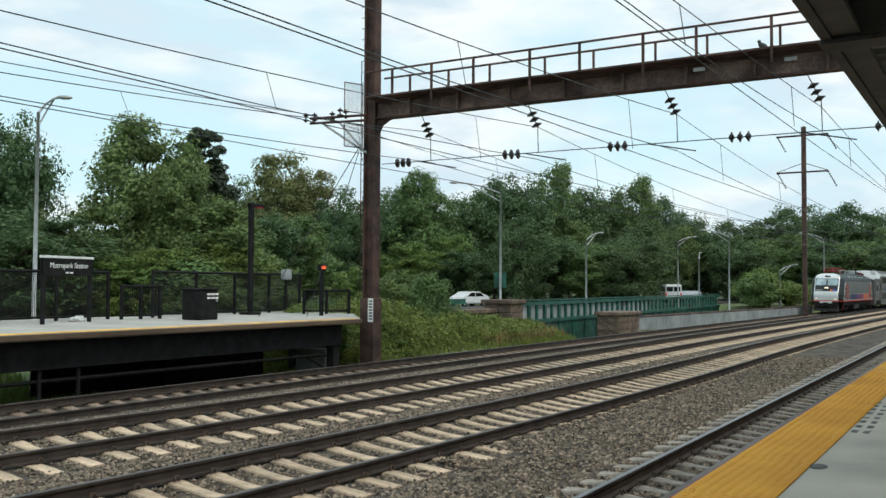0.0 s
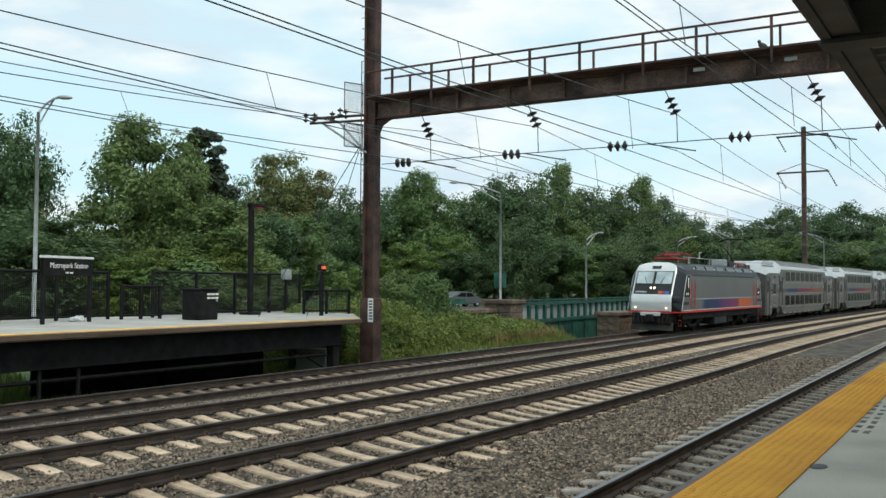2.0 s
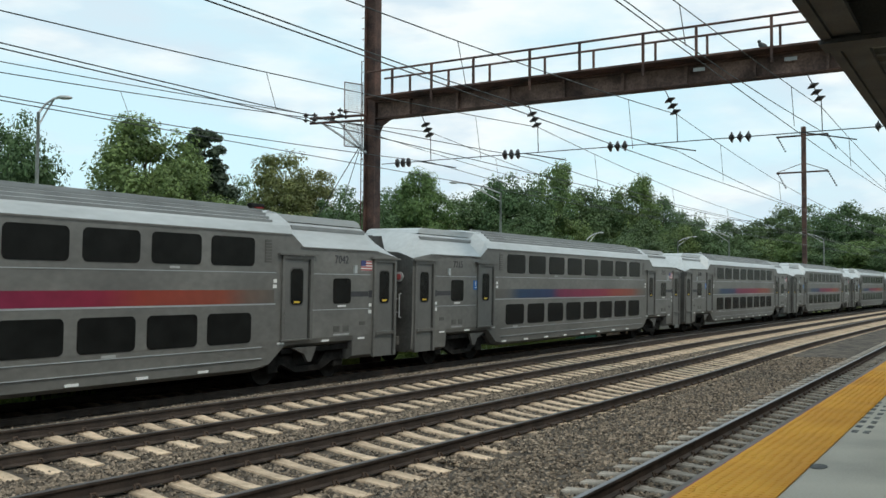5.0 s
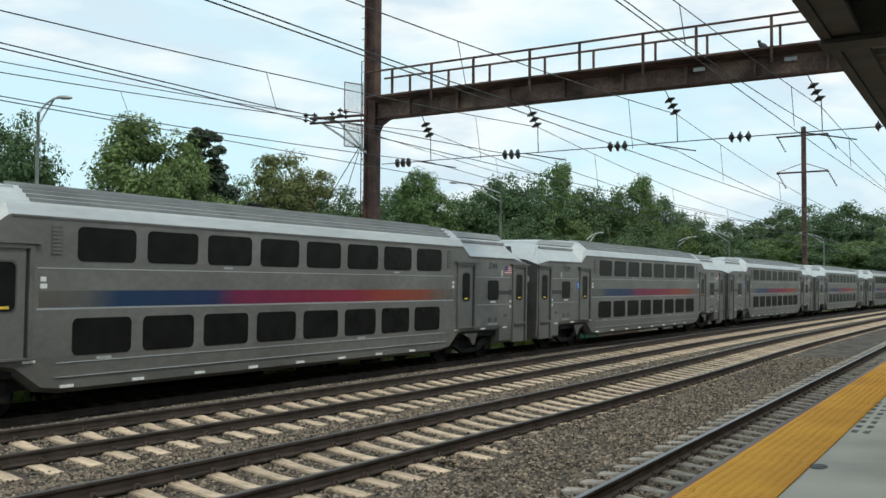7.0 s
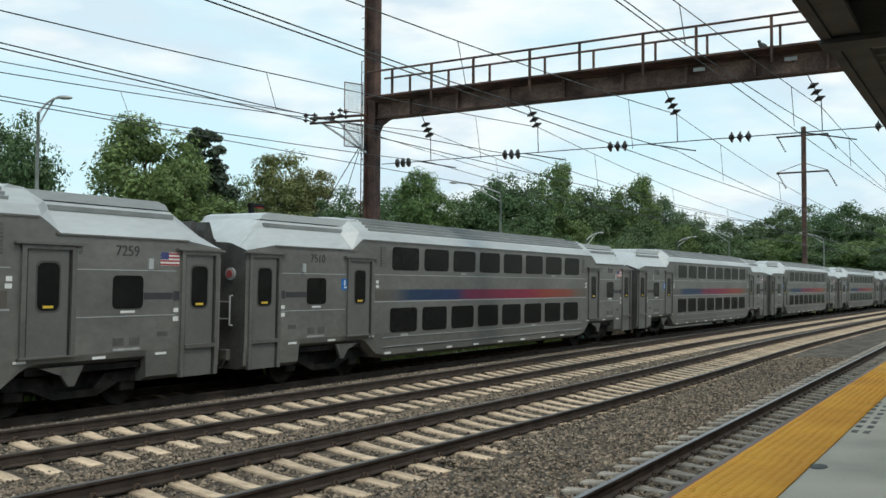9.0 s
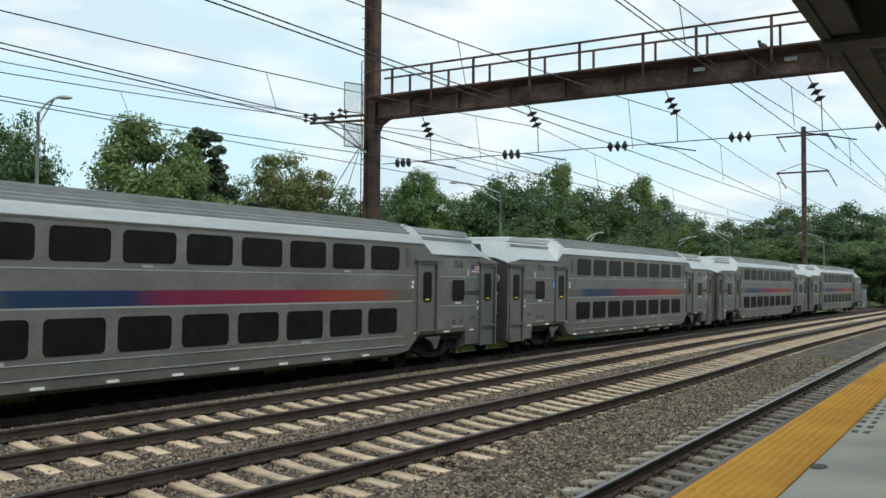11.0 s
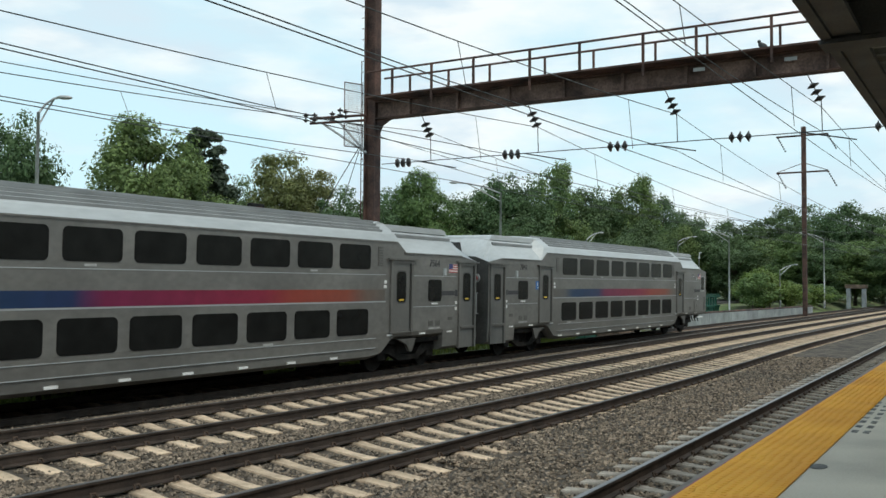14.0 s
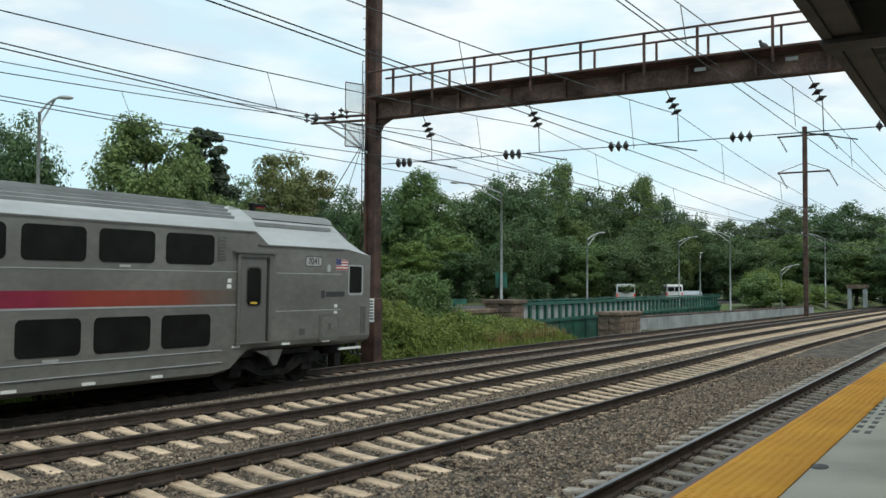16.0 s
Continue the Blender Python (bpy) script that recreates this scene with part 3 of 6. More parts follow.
# ---- far platform ----
PF_Y, PF_Z = 18.65, 1.18
far_platform = thing("platform_far", "pale concrete platform on dark steel legs with a yellow edge line", "platform", kind="structure")
bm = bmesh.new()
prism(bm, [(-40, 18.75), (25.2, 18.68), (29.2, 22.0), (31.2, 26.2), (-40, 26.2)], PF_Z - 0.16, PF_Z, "z")
part("deck", fixed(bm), M["concrete_far"], far_platform)
part("edge_line", boxed(-40, 25.15, 18.69, 19.20, PF_Z, PF_Z + 0.006), M["yellow_far"], far_platform, "worn yellow edge line")
part("edge_board", boxed(-40, 25.18, 18.58, 18.68, PF_Z - 0.135, PF_Z - 0.01, 0.01), M["edgewood"], far_platform, "brown timber edge")
part("girder", boxed(-40, 24.6, 19.0, 19.25, PF_Z - 0.85, PF_Z - 0.17, 0.01), M["black_steel"], far_platform, "deep black girder under the deck")
part("girder", boxed(-40, 26.2, 23.4, 23.65, PF_Z - 0.85, PF_Z - 0.17, 0.01), M["black_steel"], far_platform)
for x, ys in ((6.0, (19.05, 23.45)), (19.5, (23.45,)), (21.3, (23.45,)), (24.4, (19.05,)), (27.6, (23.45,))):
    for y in ys:
        part("leg", boxed(x - 0.16, x + 0.16, y, y + 0.3, -1.3, PF_Z - 0.85, 0.015), M["black_steel"], far_platform, "black steel leg")
for x in (13.48, 14.53):
    part("thin_post", boxed(x - 0.035, x + 0.035, 19.05, 19.12, -1.1, PF_Z - 0.84), M["black_steel"], far_platform, "thin black post")
# added black sheet stands in for the deep shade under the deck
part("skirt", boxed(16.5, 26.0, 23.7, 23.76, -1.25, PF_Z - 0.17), M["black_steel"], far_platform, "dark sheet standing in for shade behind the legs")
part("lower_girder", boxed(-40, 18.8, 23.0, 23.2, 0.02, 0.24), M["black_steel"], far_platform, "low dark beam")
bm = bmesh.new()
tube(bm, [(22.3, 19.2, 0.35), (23.9, 19.2, -0.35)], 0.04, 4)
tube(bm, [(10, 19.15, 0.05), (24, 19.15, 0.05)], 0.05, 4)
part("brace", bm, M["black_steel"], far_platform)
part("footing", boxed(24.9, 25.6, 19.9, 21.2, -1.2, 0.12, 0.02), M["grey_panel"], far_platform, "pale concrete footing")

FENCE_Y = 24.6


def fence_run(x0, x1, z_top, panels, y=FENCE_Y, y2=None):
    root = thing("fence", "black steel fence with dark mesh infill on the platform", "fence", group="platform fences")
    y2 = y if y2 is None else y2
    for i in range(panels + 1):
        x, yy = x0 + (x1 - x0) * i / panels, y + (y2 - y) * i / panels
        part("post", boxed(x - 0.045, x + 0.045, yy - 0.045, yy + 0.045, PF_Z, z_top + 0.02, 0.006), M["black_steel"], root)
    bm = bmesh.new()
    tube(bm, [(x0, y, z_top), (x1, y2, z_top)], 0.045, 4)
    part("top_rail", bm, M["black_steel"], root)
    bm = bmesh.new()
    tube(bm, [(x0, y, PF_Z + 0.12), (x1, y2, PF_Z + 0.12)], 0.035, 4)
    part("bottom_rail", bm, M["black_steel"], root)
    for i in range(panels):
        a, b = i / panels, (i + 1) / panels
        bm = bmesh.new()
        L = (x1 - x0) / panels
        n = int(L / 0.06)
        for k in range(1, n):
            u = a + (b - a) * k / n
            px, py = x0 + (x1 - x0) * u, y + (y2 - y) * u
            box(bm, px - 0.006, px + 0.006, py - 0.004, py + 0.004, PF_Z + 0.14, z_top - 0.03)
        for k in range(1, int((z_top - PF_Z) / 0.06)):
            z = PF_Z + 0.12 + k * 0.06
            if z < z_top - 0.04:
                tube(bm, [(x0 + (x1 - x0) * a, y + (y2 - y) * a, z), (x0 + (x1 - x0) * b, y + (y2 - y) * b, z)], 0.007, 3, False)
        part("mesh_panel", bm, M["black_steel"], root)
    return root


fence_run(4.8, 19.75, 2.67, 8, 24.57)
fence_run(19.9, 21.0, 2.23, 2, 24.1, 23.6)
fence_run(21.6, 30.5, 2.71, 4, 24.62, 25.8)
fence_run(27.8, 28.95, 2.08, 2, 23.3, 22.02)


def station_sign():
    root = thing("station_sign", "black station name sign with white letters on two posts", "sign", pose(17.12, 23.05, PF_Z, 0, 0, 14))
    part("post", boxed(-1.02, -0.92, -0.05, 0.05, 0, 1.85, 0.01), M["black_steel"], root)
    part("post", boxed(0.92, 1.02, -0.05, 0.05, 0, 1.85, 0.01), M["black_steel"], root)
    part("board", boxed(-1.02, 1.02, -0.07, 0.07, 1.34, 1.83, 0.01), M["black_steel"], root)
    part("top_trim", boxed(-1.04, 1.04, -0.09, 0.09, 1.832, 1.90, 0.01), M["white_paint"], root, "pale top trim")
    letters("sign_lettering", "Metropark Station", 0.215, M["mark_white"], pose(0, -0.078, 1.63, 90, 0, 0), root, "white lettering")
    bm = bmesh.new()
    for k, w in enumerate((0.12, 0.14)):
        box(bm, -0.16 + k * 0.17, -0.16 + k * 0.17 + w, -0.078, -0.071, 1.41, 1.455)
    part("small_lettering", bm, M["mark_white"], root)


station_sign()


def platform_lamp():
    root = thing("platform_lamp", "black lamp post with a small maroon-trimmed head", "lamp", pose(25.92, 24.3, PF_Z))
    part("base", boxed(-0.30, 0.30, -0.28, 0.28, 0, 0.10, 0.02), M["black_steel"], root)
    part("pole", boxed(-0.085, 0.085, -0.085, 0.085, 0.1, 4.05, 0.015), M["black_steel"], root)
    part("head", boxed(-0.14, 0.62, -0.11, 0.11, 4.02, 4.15, 0.03), M["black_steel"], root)
    part("lens", boxed(0.16, 0.58, -0.09, 0.09, 3.985, 4.018, 0.005), M["panto_red"], root, "dull red lens")


platform_lamp()


def salt_bin():
    root = thing("platform_cabinet", "black steel cabinet with white lettering on the platform", "cabinet", pose(21.3, 22.1, PF_Z, 0, 0, 5))
    part("body", boxed(-0.42, 0.42, -0.38, 0.38, 0, 0.93, 0.03), M["black_steel"], root)
    part("lid", boxed(-0.45, 0.45, -0.41, 0.41, 0.935, 1.0, 0.02), M["black_steel"], root)
    bm = bmesh.new()
    for r in range(2):
        for k in range(3):
            box(bm, -0.12 + k * 0.19 - r * 0.0, -0.12 + k * 0.19 + 0.15, -0.392, -0.384, 0.78 - r * 0.12, 0.84 - r * 0.12)
    part("lettering", bm, M["mark_white"], root, "white lettering")
    part("latch", boxed(0.30, 0.38, -0.40, -0.382, 0.58, 0.64), M["galv"], root)


salt_bin()


def post_box():
    root = thing("signal_post", "thin black post with a grey control box", "post", pose(28.93, 25.2, PF_Z))
    part("pole", boxed(-0.05, 0.05, -0.05, 0.05, 0, 1.5, 0.01), M["black_steel"], root)
    part("box", boxed(-0.15, 0.20, -0.14, 0.14, 1.32, 1.72, 0.02), M["galv"], root, "grey steel box")
    root = thing("lit_sign_post", "black post with a small lit red sign", "sign post", pose(26.75, 21.6, PF_Z))
    part("pole", boxed(-0.06, 0.06, -0.06, 0.06, 0, 1.6, 0.01), M["black_steel"], root)
    part("sign_box", boxed(-0.17, 0.17, -0.08, 0.08, 1.62, 1.86, 0.02), M["black_steel"], root)
    part("sign_face", boxed(-0.13, 0.13, -0.09, -0.082, 1.70, 1.80), M["signal_on"], root, "lit red face")
    root = thing("plastic_bag", "crumpled white plastic bag lying on the platform", "bag", pose(18.13, 23.9, PF_Z))
    bm = bmesh.new()
    bmesh.ops.create_icosphere(bm, subdivisions=3, radius=0.2)
    for v in bm.verts:
        v.co = Vector((v.co.x * 1.3, v.co.y * 0.8, max(0.0, v.co.z * 0.5 + 0.06))) * (1 + 0.35 * noise.noise(v.co * 9))
    part("sack", bm, M["white_paint"], root)


post_box()


# ---- catenary mast, beam and wires ----
BEAM_X = 26.1
mast = thing("catenary_mast", "tall rusted steel catenary mast with bolted flanges", "mast", pose(BEAM_X, 18.93, -0.5))
for y in (-0.25, 0.17):
    part("flange", boxed(-0.18, 0.18, y, y + 0.055, 0, 14.5, 0.008), M["rust"], mast)
part("web", boxed(-0.03, 0.03, -0.195, 0.17, 0, 14.5), M["rust"], mast)
part("base_plate", boxed(-0.24, 0.24, -0.30, 0.28, 0.0, 2.35, 0.02), M["rust"], mast, "thickened rusted base")
part("notice", boxed(-0.25, -0.243, -0.29, -0.07, 1.55, 2.35), M["white_paint"], mast, "white notice plate")
bm = bmesh.new()
for k in range(7):
    box(bm, -0.254, -0.2505, -0.26, -0.11, 1.63 + k * 0.10, 1.68 + k * 0.10)
part("notice_lettering", bm, M["mark_dark"], mast)
for z in [2.6 + k * 0.38 for k in range(30)]:
    bm = bmesh.new()
    tube(bm, [(-0.05, 0.20, z), (-0.05, 0.42, z)], 0.012, 4)
    part("step_iron", bm, M["rust"], mast)
bm = bmesh.new()
tube(bm, [(-0.05, 0.42, 2.4), (-0.05, 0.42, 10.6)], 0.018, 5)
part("conduit", bm, M["rust"], mast)
bm = bmesh.new()
prism(bm, [(-0.25, 7.6), (-0.30, 8.0), (-0.45, 8.28), (-0.85, 8.48), (-0.25, 8.5)], -0.06, 0.06, "x")
part("gusset", fixed(bm), M["rust"], mast, "curved rusted gusset under the beam")
for z0, z1 in ((8.75, 9.75), (7.55, 8.35)):
    bm = bmesh.new()
    for a in (z0, z1):
        tube(bm, [(-0.05, 0.36, a), (-0.75, 0.62, a)], 0.02, 4)
    tube(bm, [(-0.75, 0.62, z0), (-0.75, 0.62, z1)], 0.02, 4)
    tube(bm, [(-0.05, 0.36, z0), (-0.05, 0.36, z1)], 0.02, 4)
    part("guard_frame", bm, M["rust"], mast)
    bm = bmesh.new()
    for k in range(1, 14):
        u = k / 14
        tube(bm, [(-0.05 - 0.7 * u, 0.36 + 0.26 * u, z0), (-0.05 - 0.7 * u, 0.36 + 0.26 * u, z1)], 0.006, 3, False)
        tube(bm, [(-0.05, 0.36, z0 + (z1 - z0) * u), (-0.75, 0.62, z0 + (z1 - z0) * u)], 0.006, 3, False)
    part("guard_mesh", bm, M["galv"], mast, "grey wire guard mesh")


def disc_stack(bm, a, b, n=3, r=0.14):
    """A string of insulator sheds on a rod from a to b."""
    a, b = Vector(a), Vector(b)
    t = (b - a).normalized()
    tube(bm, [a, b], 0.025, 6)
    for k in range(n):
        c = a + (b - a) * ((k + 0.5) / n)
        h = (b - a).length / n * 0.30
        tube(bm, [c - t * h, c + t * h * 0.2], r * 0.45, 10, True, r)
        tube(bm, [c + t * h * 0.2, c + t * h * 0.5], r, 10, True, r * 0.6)


def discs(parent, a, b, n, r):
    """Single insulator sheds, each a part, threaded from a to b."""
    a, b = Vector(a), Vector(b)
    t = (b - a).normalized()
    for k in range(n):
        c = a + (b - a) * ((k + 0.5) / n)
        h = (b - a).length / n * 0.20
        bm = bmesh.new()
        tube(bm, [c - t * h * 1.6, c - t * h, c + t * h * 0.2, c + t * h * 0.5, c + t * h * 1.6], 0.05, 10)
        for i, v in enumerate(bm.verts):
            q = a + t * (v.co - a).dot(t)
            v.co = q + (v.co - q).normalized() * (0.05, r * 0.45, r, r * 0.6, 0.04)[i // 10]
        part("insulator_disc", bm, M["porcelain"], parent)


arm = thing("feeder_bracket", "rusted bracket arm with dark feeder insulators on the mast", "bracket", pose(BEAM_X, 19.0, 0))
for z in (7.98, 8.16):
    bm = bmesh.new()
    tube(bm, [(-0.15, 0.05, z), (-0.15, 2.55, z + 0.10)], 0.045, 4)
    part("arm_bar", bm, M["rust"], arm)
for y in (1.9, 1.2):
    bm = bmesh.new()
    tube(bm, [(-0.15, 0.05, 6.85), (-0.15, y, 7.98)], 0.04, 4)
    part("strut", bm, M["galv"], arm, "grey diagonal strut")
for y, z in ((2.75, 8.35), (2.35, 8.33), (1.55, 8.30), (1.2, 8.40), (0.95, 8.32)):
    bm = bmesh.new()
    disc_stack(bm, (-0.15, y, z - 0.22), (-0.15, y, z + 0.12), 2, 0.12)
    part("insulator", bm, M["porcelain"], arm, "dark porcelain insulator")

beam = thing("catenary_beam", "rust-streaked steel gantry beam with a walkway railing", "gantry beam", pose(BEAM_X, 0, 0))
Y0, Y1 = -2.0, 18.67
part("web", boxed(-0.03, 0.03, Y0, Y1, 8.02, 8.55), M["rust_girder"], beam)
part("bottom_flange", boxed(-0.20, 0.20, Y0, Y1, 7.98, 8.02, 0.004), M["rust"], beam)
part("top_flange", boxed(-0.20, 0.20, Y0, Y1, 8.55, 8.60, 0.004), M["rust"], beam)
y = 17.3
while y > -1.5:
    part("stiffener", boxed(-0.18, -0.032, y - 0.04, y + 0.04, 8.02, 8.55), M["rust_girder"], beam)
    y -= 1.88
part("walkway", boxed(-0.75, 0.40, Y0, Y1, 8.605, 8.66), M["rust"], beam, "narrow rusted walkway")
for k, yy in enumerate((17.6, 16.06, 14.5, 12.53, 10.9, 8.96, 7.44, 5.44, 3.6, 1.8, 0.0, -1.6)):
    bm = bmesh.new()
    box(bm, -0.74, -0.68, yy - 0.035, yy + 0.035, 8.25 if k % 2 else 8.61, 9.5)
    part("railing_post", bm, M["rust"], beam)
    bm = bmesh.new()
    box(bm, 0.33, 0.39, yy - 0.03, yy + 0.03, 8.655, 9.47)
    part("railing_post", bm, M["rust"], beam)
for x in (-0.71, 0.36):
    for z in (9.48,):
        bm = bmesh.new()
        tube(bm, [(x, Y0, z), (x, Y1, z)], 0.035, 4)
        part("handrail", bm, M["rust"], beam)
for yy in (4.9, 7.35):
    part("marker", boxed(-0.215, -0.205, yy, yy + 0.32, 8.34, 8.44), M["galv"], beam, "small pale number plate")

bird = thing("pigeon", "small dark pigeon perched on the beam", "bird", pose(BEAM_X - 0.3, 5.75, 8.66))
bm = bmesh.new()
bmesh.ops.create_icosphere(bm, subdivisions=2, radius=0.09)
bmesh.ops.transform(bm, matrix=Matrix.Diagonal((0.8, 1.7, 0.9, 1)), verts=bm.verts)
bmesh.ops.transform(bm, matrix=pose(0, 0, 0.14, 35, 0, 0), verts=bm.verts)
part("body", bm, M["wire"], bird)
bm = bmesh.new()
bmesh.ops.create_icosphere(bm, subdivisions=2, radius=0.05)
bmesh.ops.transform(bm, matrix=pose(0, 0.10, 0.27), verts=bm.verts)
part("head", bm, M["wire"], bird)
bm = bmesh.new()
box(bm, -0.04, 0.04, -0.28, -0.08, 0.02, 0.05)
part("tail", bm, M["wire"], bird)
bm = bmesh.new()
for x in (-0.03, 0.03):
    tube(bm, [(x, 0, 0), (x, 0, 0.10)], 0.008, 4)
part("legs", bm, M["wire"], bird)

SPAN = 63.0
# per track: y at the beam, messenger height there and at mid-span, contact height
LINES = ((16.53, 7.38, 6.10, 5.90, 16.9), (12.60, 7.22, 6.08, 5.74, 12.5), (8.22, 7.22, 6.14, 5.70, 8.1), (4.34, 7.06, 6.30, 5.94, 4.2))


def sag(x, top, low):
    u = ((x - BEAM_X) / SPAN) % 1.0
    return top - (top - low) * 4 * u * (1 - u) * 1.0


def wire_thing(name, label, runs, r, group=""):
    root = thing(name, label, "wire", group=group)
    for nm, pts in runs:
        bm = bmesh.new()
        tube(bm, pts, r if nm != "dropper" else r * 0.7, 4, False)
        part(nm, bm, M["wire"], root)
    return root


for yb, zm, zl, zc, yl in LINES:
    xs = [BEAM_X - SPAN + k * 3.15 for k in range(61)]

    def wy(x, yb=yb, yl=yl):
        return yb + bend(x) - bend(BEAM_X) + (yl - yb) * min(1, abs(x - BEAM_X) / 16) * (1 if x < BEAM_X else 0)
    runs = [("messenger", [(x, wy(x), sag(x, zm, zl)) for x in xs]), ("contact_wire", [(x, wy(x), zc) for x in xs]), ("auxiliary_wire", [(x, wy(x), zc + 0.08 + 0.40 * max(0.0, 1 - abs(x - BEAM_X) / 14) ** 1.5) for x in xs])]
    for k in range(-5, 16):
        x = BEAM_X + 4.5 + k * 8.4
        if x > -15:
            runs.append(("dropper", [(x, wy(x), sag(x, zm, zl)), (x + 0.3, wy(x), zc + 0.08)]))
    wire_thing("overhead_line", "thin dark overhead contact line with droppers", runs, 0.011, "overhead lines")
    hang = thing("hanging_insulator", "string of dark porcelain insulators hanging from the beam", "insulator", group="beam insulators")
    bm = bmesh.new()
    tube(bm, [(BEAM_X, yb + 0.36, 8.0), (BEAM_X, yb + 0.24, 7.74), (BEAM_X, yb, 7.2), (BEAM_X, yb - 0.02, 6.42)], 0.014, 5)
    part("rod", bm, M["wire"], hang)
    discs(hang, (BEAM_X, yb + 0.24, 7.74), (BEAM_X, yb, 7.2), 3, 0.17)

cross = thing("cross_span_wire", "taut cross-span wire with black insulator sections", "wire")
bm = bmesh.new()
tube(bm, [(BEAM_X, 18.5, 6.44), (BEAM_X, -1.0, 6.42)], 0.014, 4)
part("span", bm, M["wire"], cross)
for y in (17.63, 13.52, 10.0, 6.45, 2.75):
    discs(cross, (BEAM_X, y + 0.34, 6.44), (BEAM_X, y - 0.34, 6.43), 3, 0.16)
for yb in (16.5, 12.6, 8.6, 4.4):
    bm = bmesh.new()
    tube(bm, [(BEAM_X, yb + 0.5, 6.44), (BEAM_X + 0.1, yb - 0.9, 6.15)], 0.018, 4)
    part("steady_arm", bm, M["wire"], cross)

# high feeder lines carried by the bracket and the far pole
for y, z, zl in ((21.6, 8.4, 7.5),):
    pts = [(x, y + bend(x), sag(x, z, zl)) for x in [-37 + k * 3.15 for k in range(50)]]
    wire_thing("feeder_wire", "thin dark feeder wire above the line", [("strand", pts)], 0.013, "feeder wires")
for x1, y1, z1 in ((24.3, 23.0, 1.0), (25.2, 21.5, 0.5)):
    wire_thing("guy_wire", "thin guy wire from the mast to the ground", [("strand", [(BEAM_X - 0.1, 19.3, 7.2), (x1 + 0.0, y1, z1 - 0.6)])], 0.015, "guy wires")

far_pole = thing("catenary_pole", "dark rusted steel pole with two cross arms", "pole", pose(89.6, 16.45, -0.6))
part("shaft", boxed(-0.19, 0.19, -0.19, 0.19, 0, 17.5, 0.02), M["rust"], far_pole)
for z in (16.7, 13.35):
    bm = bmesh.new()
    box(bm, -0.08, 0.08, -2.1, 2.4, z - 0.07, z + 0.07)
    part("cross_arm", bm, M["rust"], far_pole)
    for y in (-2.05, 2.3):
        bm = bmesh.new()
        disc_stack(bm, (0, y, z), (0, y - 0.75, z - 1.45), 7, 0.10)
        part("insulator", bm, M["porcelain"], far_pole)
bm = bmesh.new()
for y in (-2.1, 2.4):
    tube(bm, [(0, y, 13.4), (0, 0, 14.2)], 0.03, 4)
part("stay", bm, M["rust"], far_pole)

# plain unseen wall closing the platform behind the camera, added to darken train reflections
bm = bmesh.new()
box(bm, -40, 320, -7.0, -6.6, -0.5, 7.0)
solid("station_wall", bm, M["canopy_deck"], "plain unseen wall added to darken the train's reflections", "wall", kind="structure")


# ---- bridge, walls and road ----
def masonry_pier(name, label, x0, x1, y0, y1, z0, z1, cap=True, rows=6):
    root = thing(name, label, "pier", group="bridge piers")
    part("core", boxed(x0 + 0.05, x1 - 0.05, y0 + 0.05, y1 - 0.05, z0, z1), M["mortar"], root)
    h = (z1 - z0) / rows
    bm = bmesh.new()
    box(bm, -0.5, 0.5, -0.5, 0.5, -0.5, 0.5, 0.04)
    me = mesh_of(bm, "block", M["masonry"])
    rng = random.Random(name)
    for r in range(rows):
        for axis, a0, a1 in (("x", x0, x1), ("y", y0, y1)):
            n = max(1, round((a1 - a0) / 0.75))
            for k in range(n):
                w = (a1 - a0) / n
                c = a0 + w * (k + 0.5)
                o = new("block", me)
                o.parent = root
                if axis == "x":
                    o.location, o.scale = (c, y0 + 0.06, z0 + h * (r + 0.5)), (w - 0.03, 0.16 + rng.uniform(0, 0.05), h - 0.03)
                else:
                    o.location, o.scale = (x0 + 0.06, c, z0 + h * (r + 0.5)), (0.16 + rng.uniform(0, 0.05), w - 0.03, h - 0.03)
    if cap:
        part("cap", boxed(x0 - 0.15, x1 + 0.15, y0 - 0.15, y1 + 0.15, z1, z1 + 0.22, 0.03), M["masonry"], root, "brownstone cap slab")
    return root


masonry_pier("bridge_pier", "brownstone block pier beside the green bridge", 42.4, 43.8, 22.0, 23.5, -2.6, 1.35, True, 9)
masonry_pier("parapet_wall", "low brownstone parapet wall with a sloping top", 39.4, 42.3, 22.9, 23.5, -0.6, 0.90, True, 4)
masonry_pier("abutment_block", "weathered brownstone abutment block by the track", 53.9, 57.45, 20.6, 22.0, -2.6, 0.50, True, 7)

grey_wall = thing("retaining_wall", "long pale grey panel wall beside the far track", "wall", kind="structure")
for i in range(26):
    x = 57.7 + i * 1.72
    y = 20.9 - 0.0631 * (x - 57.7)
    bm = bmesh.new()
    prism(bm, [(x, y), (x + 1.69, y - 0.1066), (x + 1.69, y + 0.08), (x, y + 0.18)], -2.7, 0.24, "z")
    part("panel", fixed(bm), M["grey_panel"], grey_wall)
bm = bmesh.new()
tube(bm, [(57.7 + i * 5.6, 21.0 - 0.0631 * i * 5.6, 0.30) for i in range(9)], 0.09, 4)
part("coping", bm, M["rust"], grey_wall, "rusty top rail")

bridge = thing("road_bridge", "green painted steel girder bridge with a panelled parapet", "bridge", kind="structure")


def by(x):
    return 22.6 + 0.068 * (x - 44)


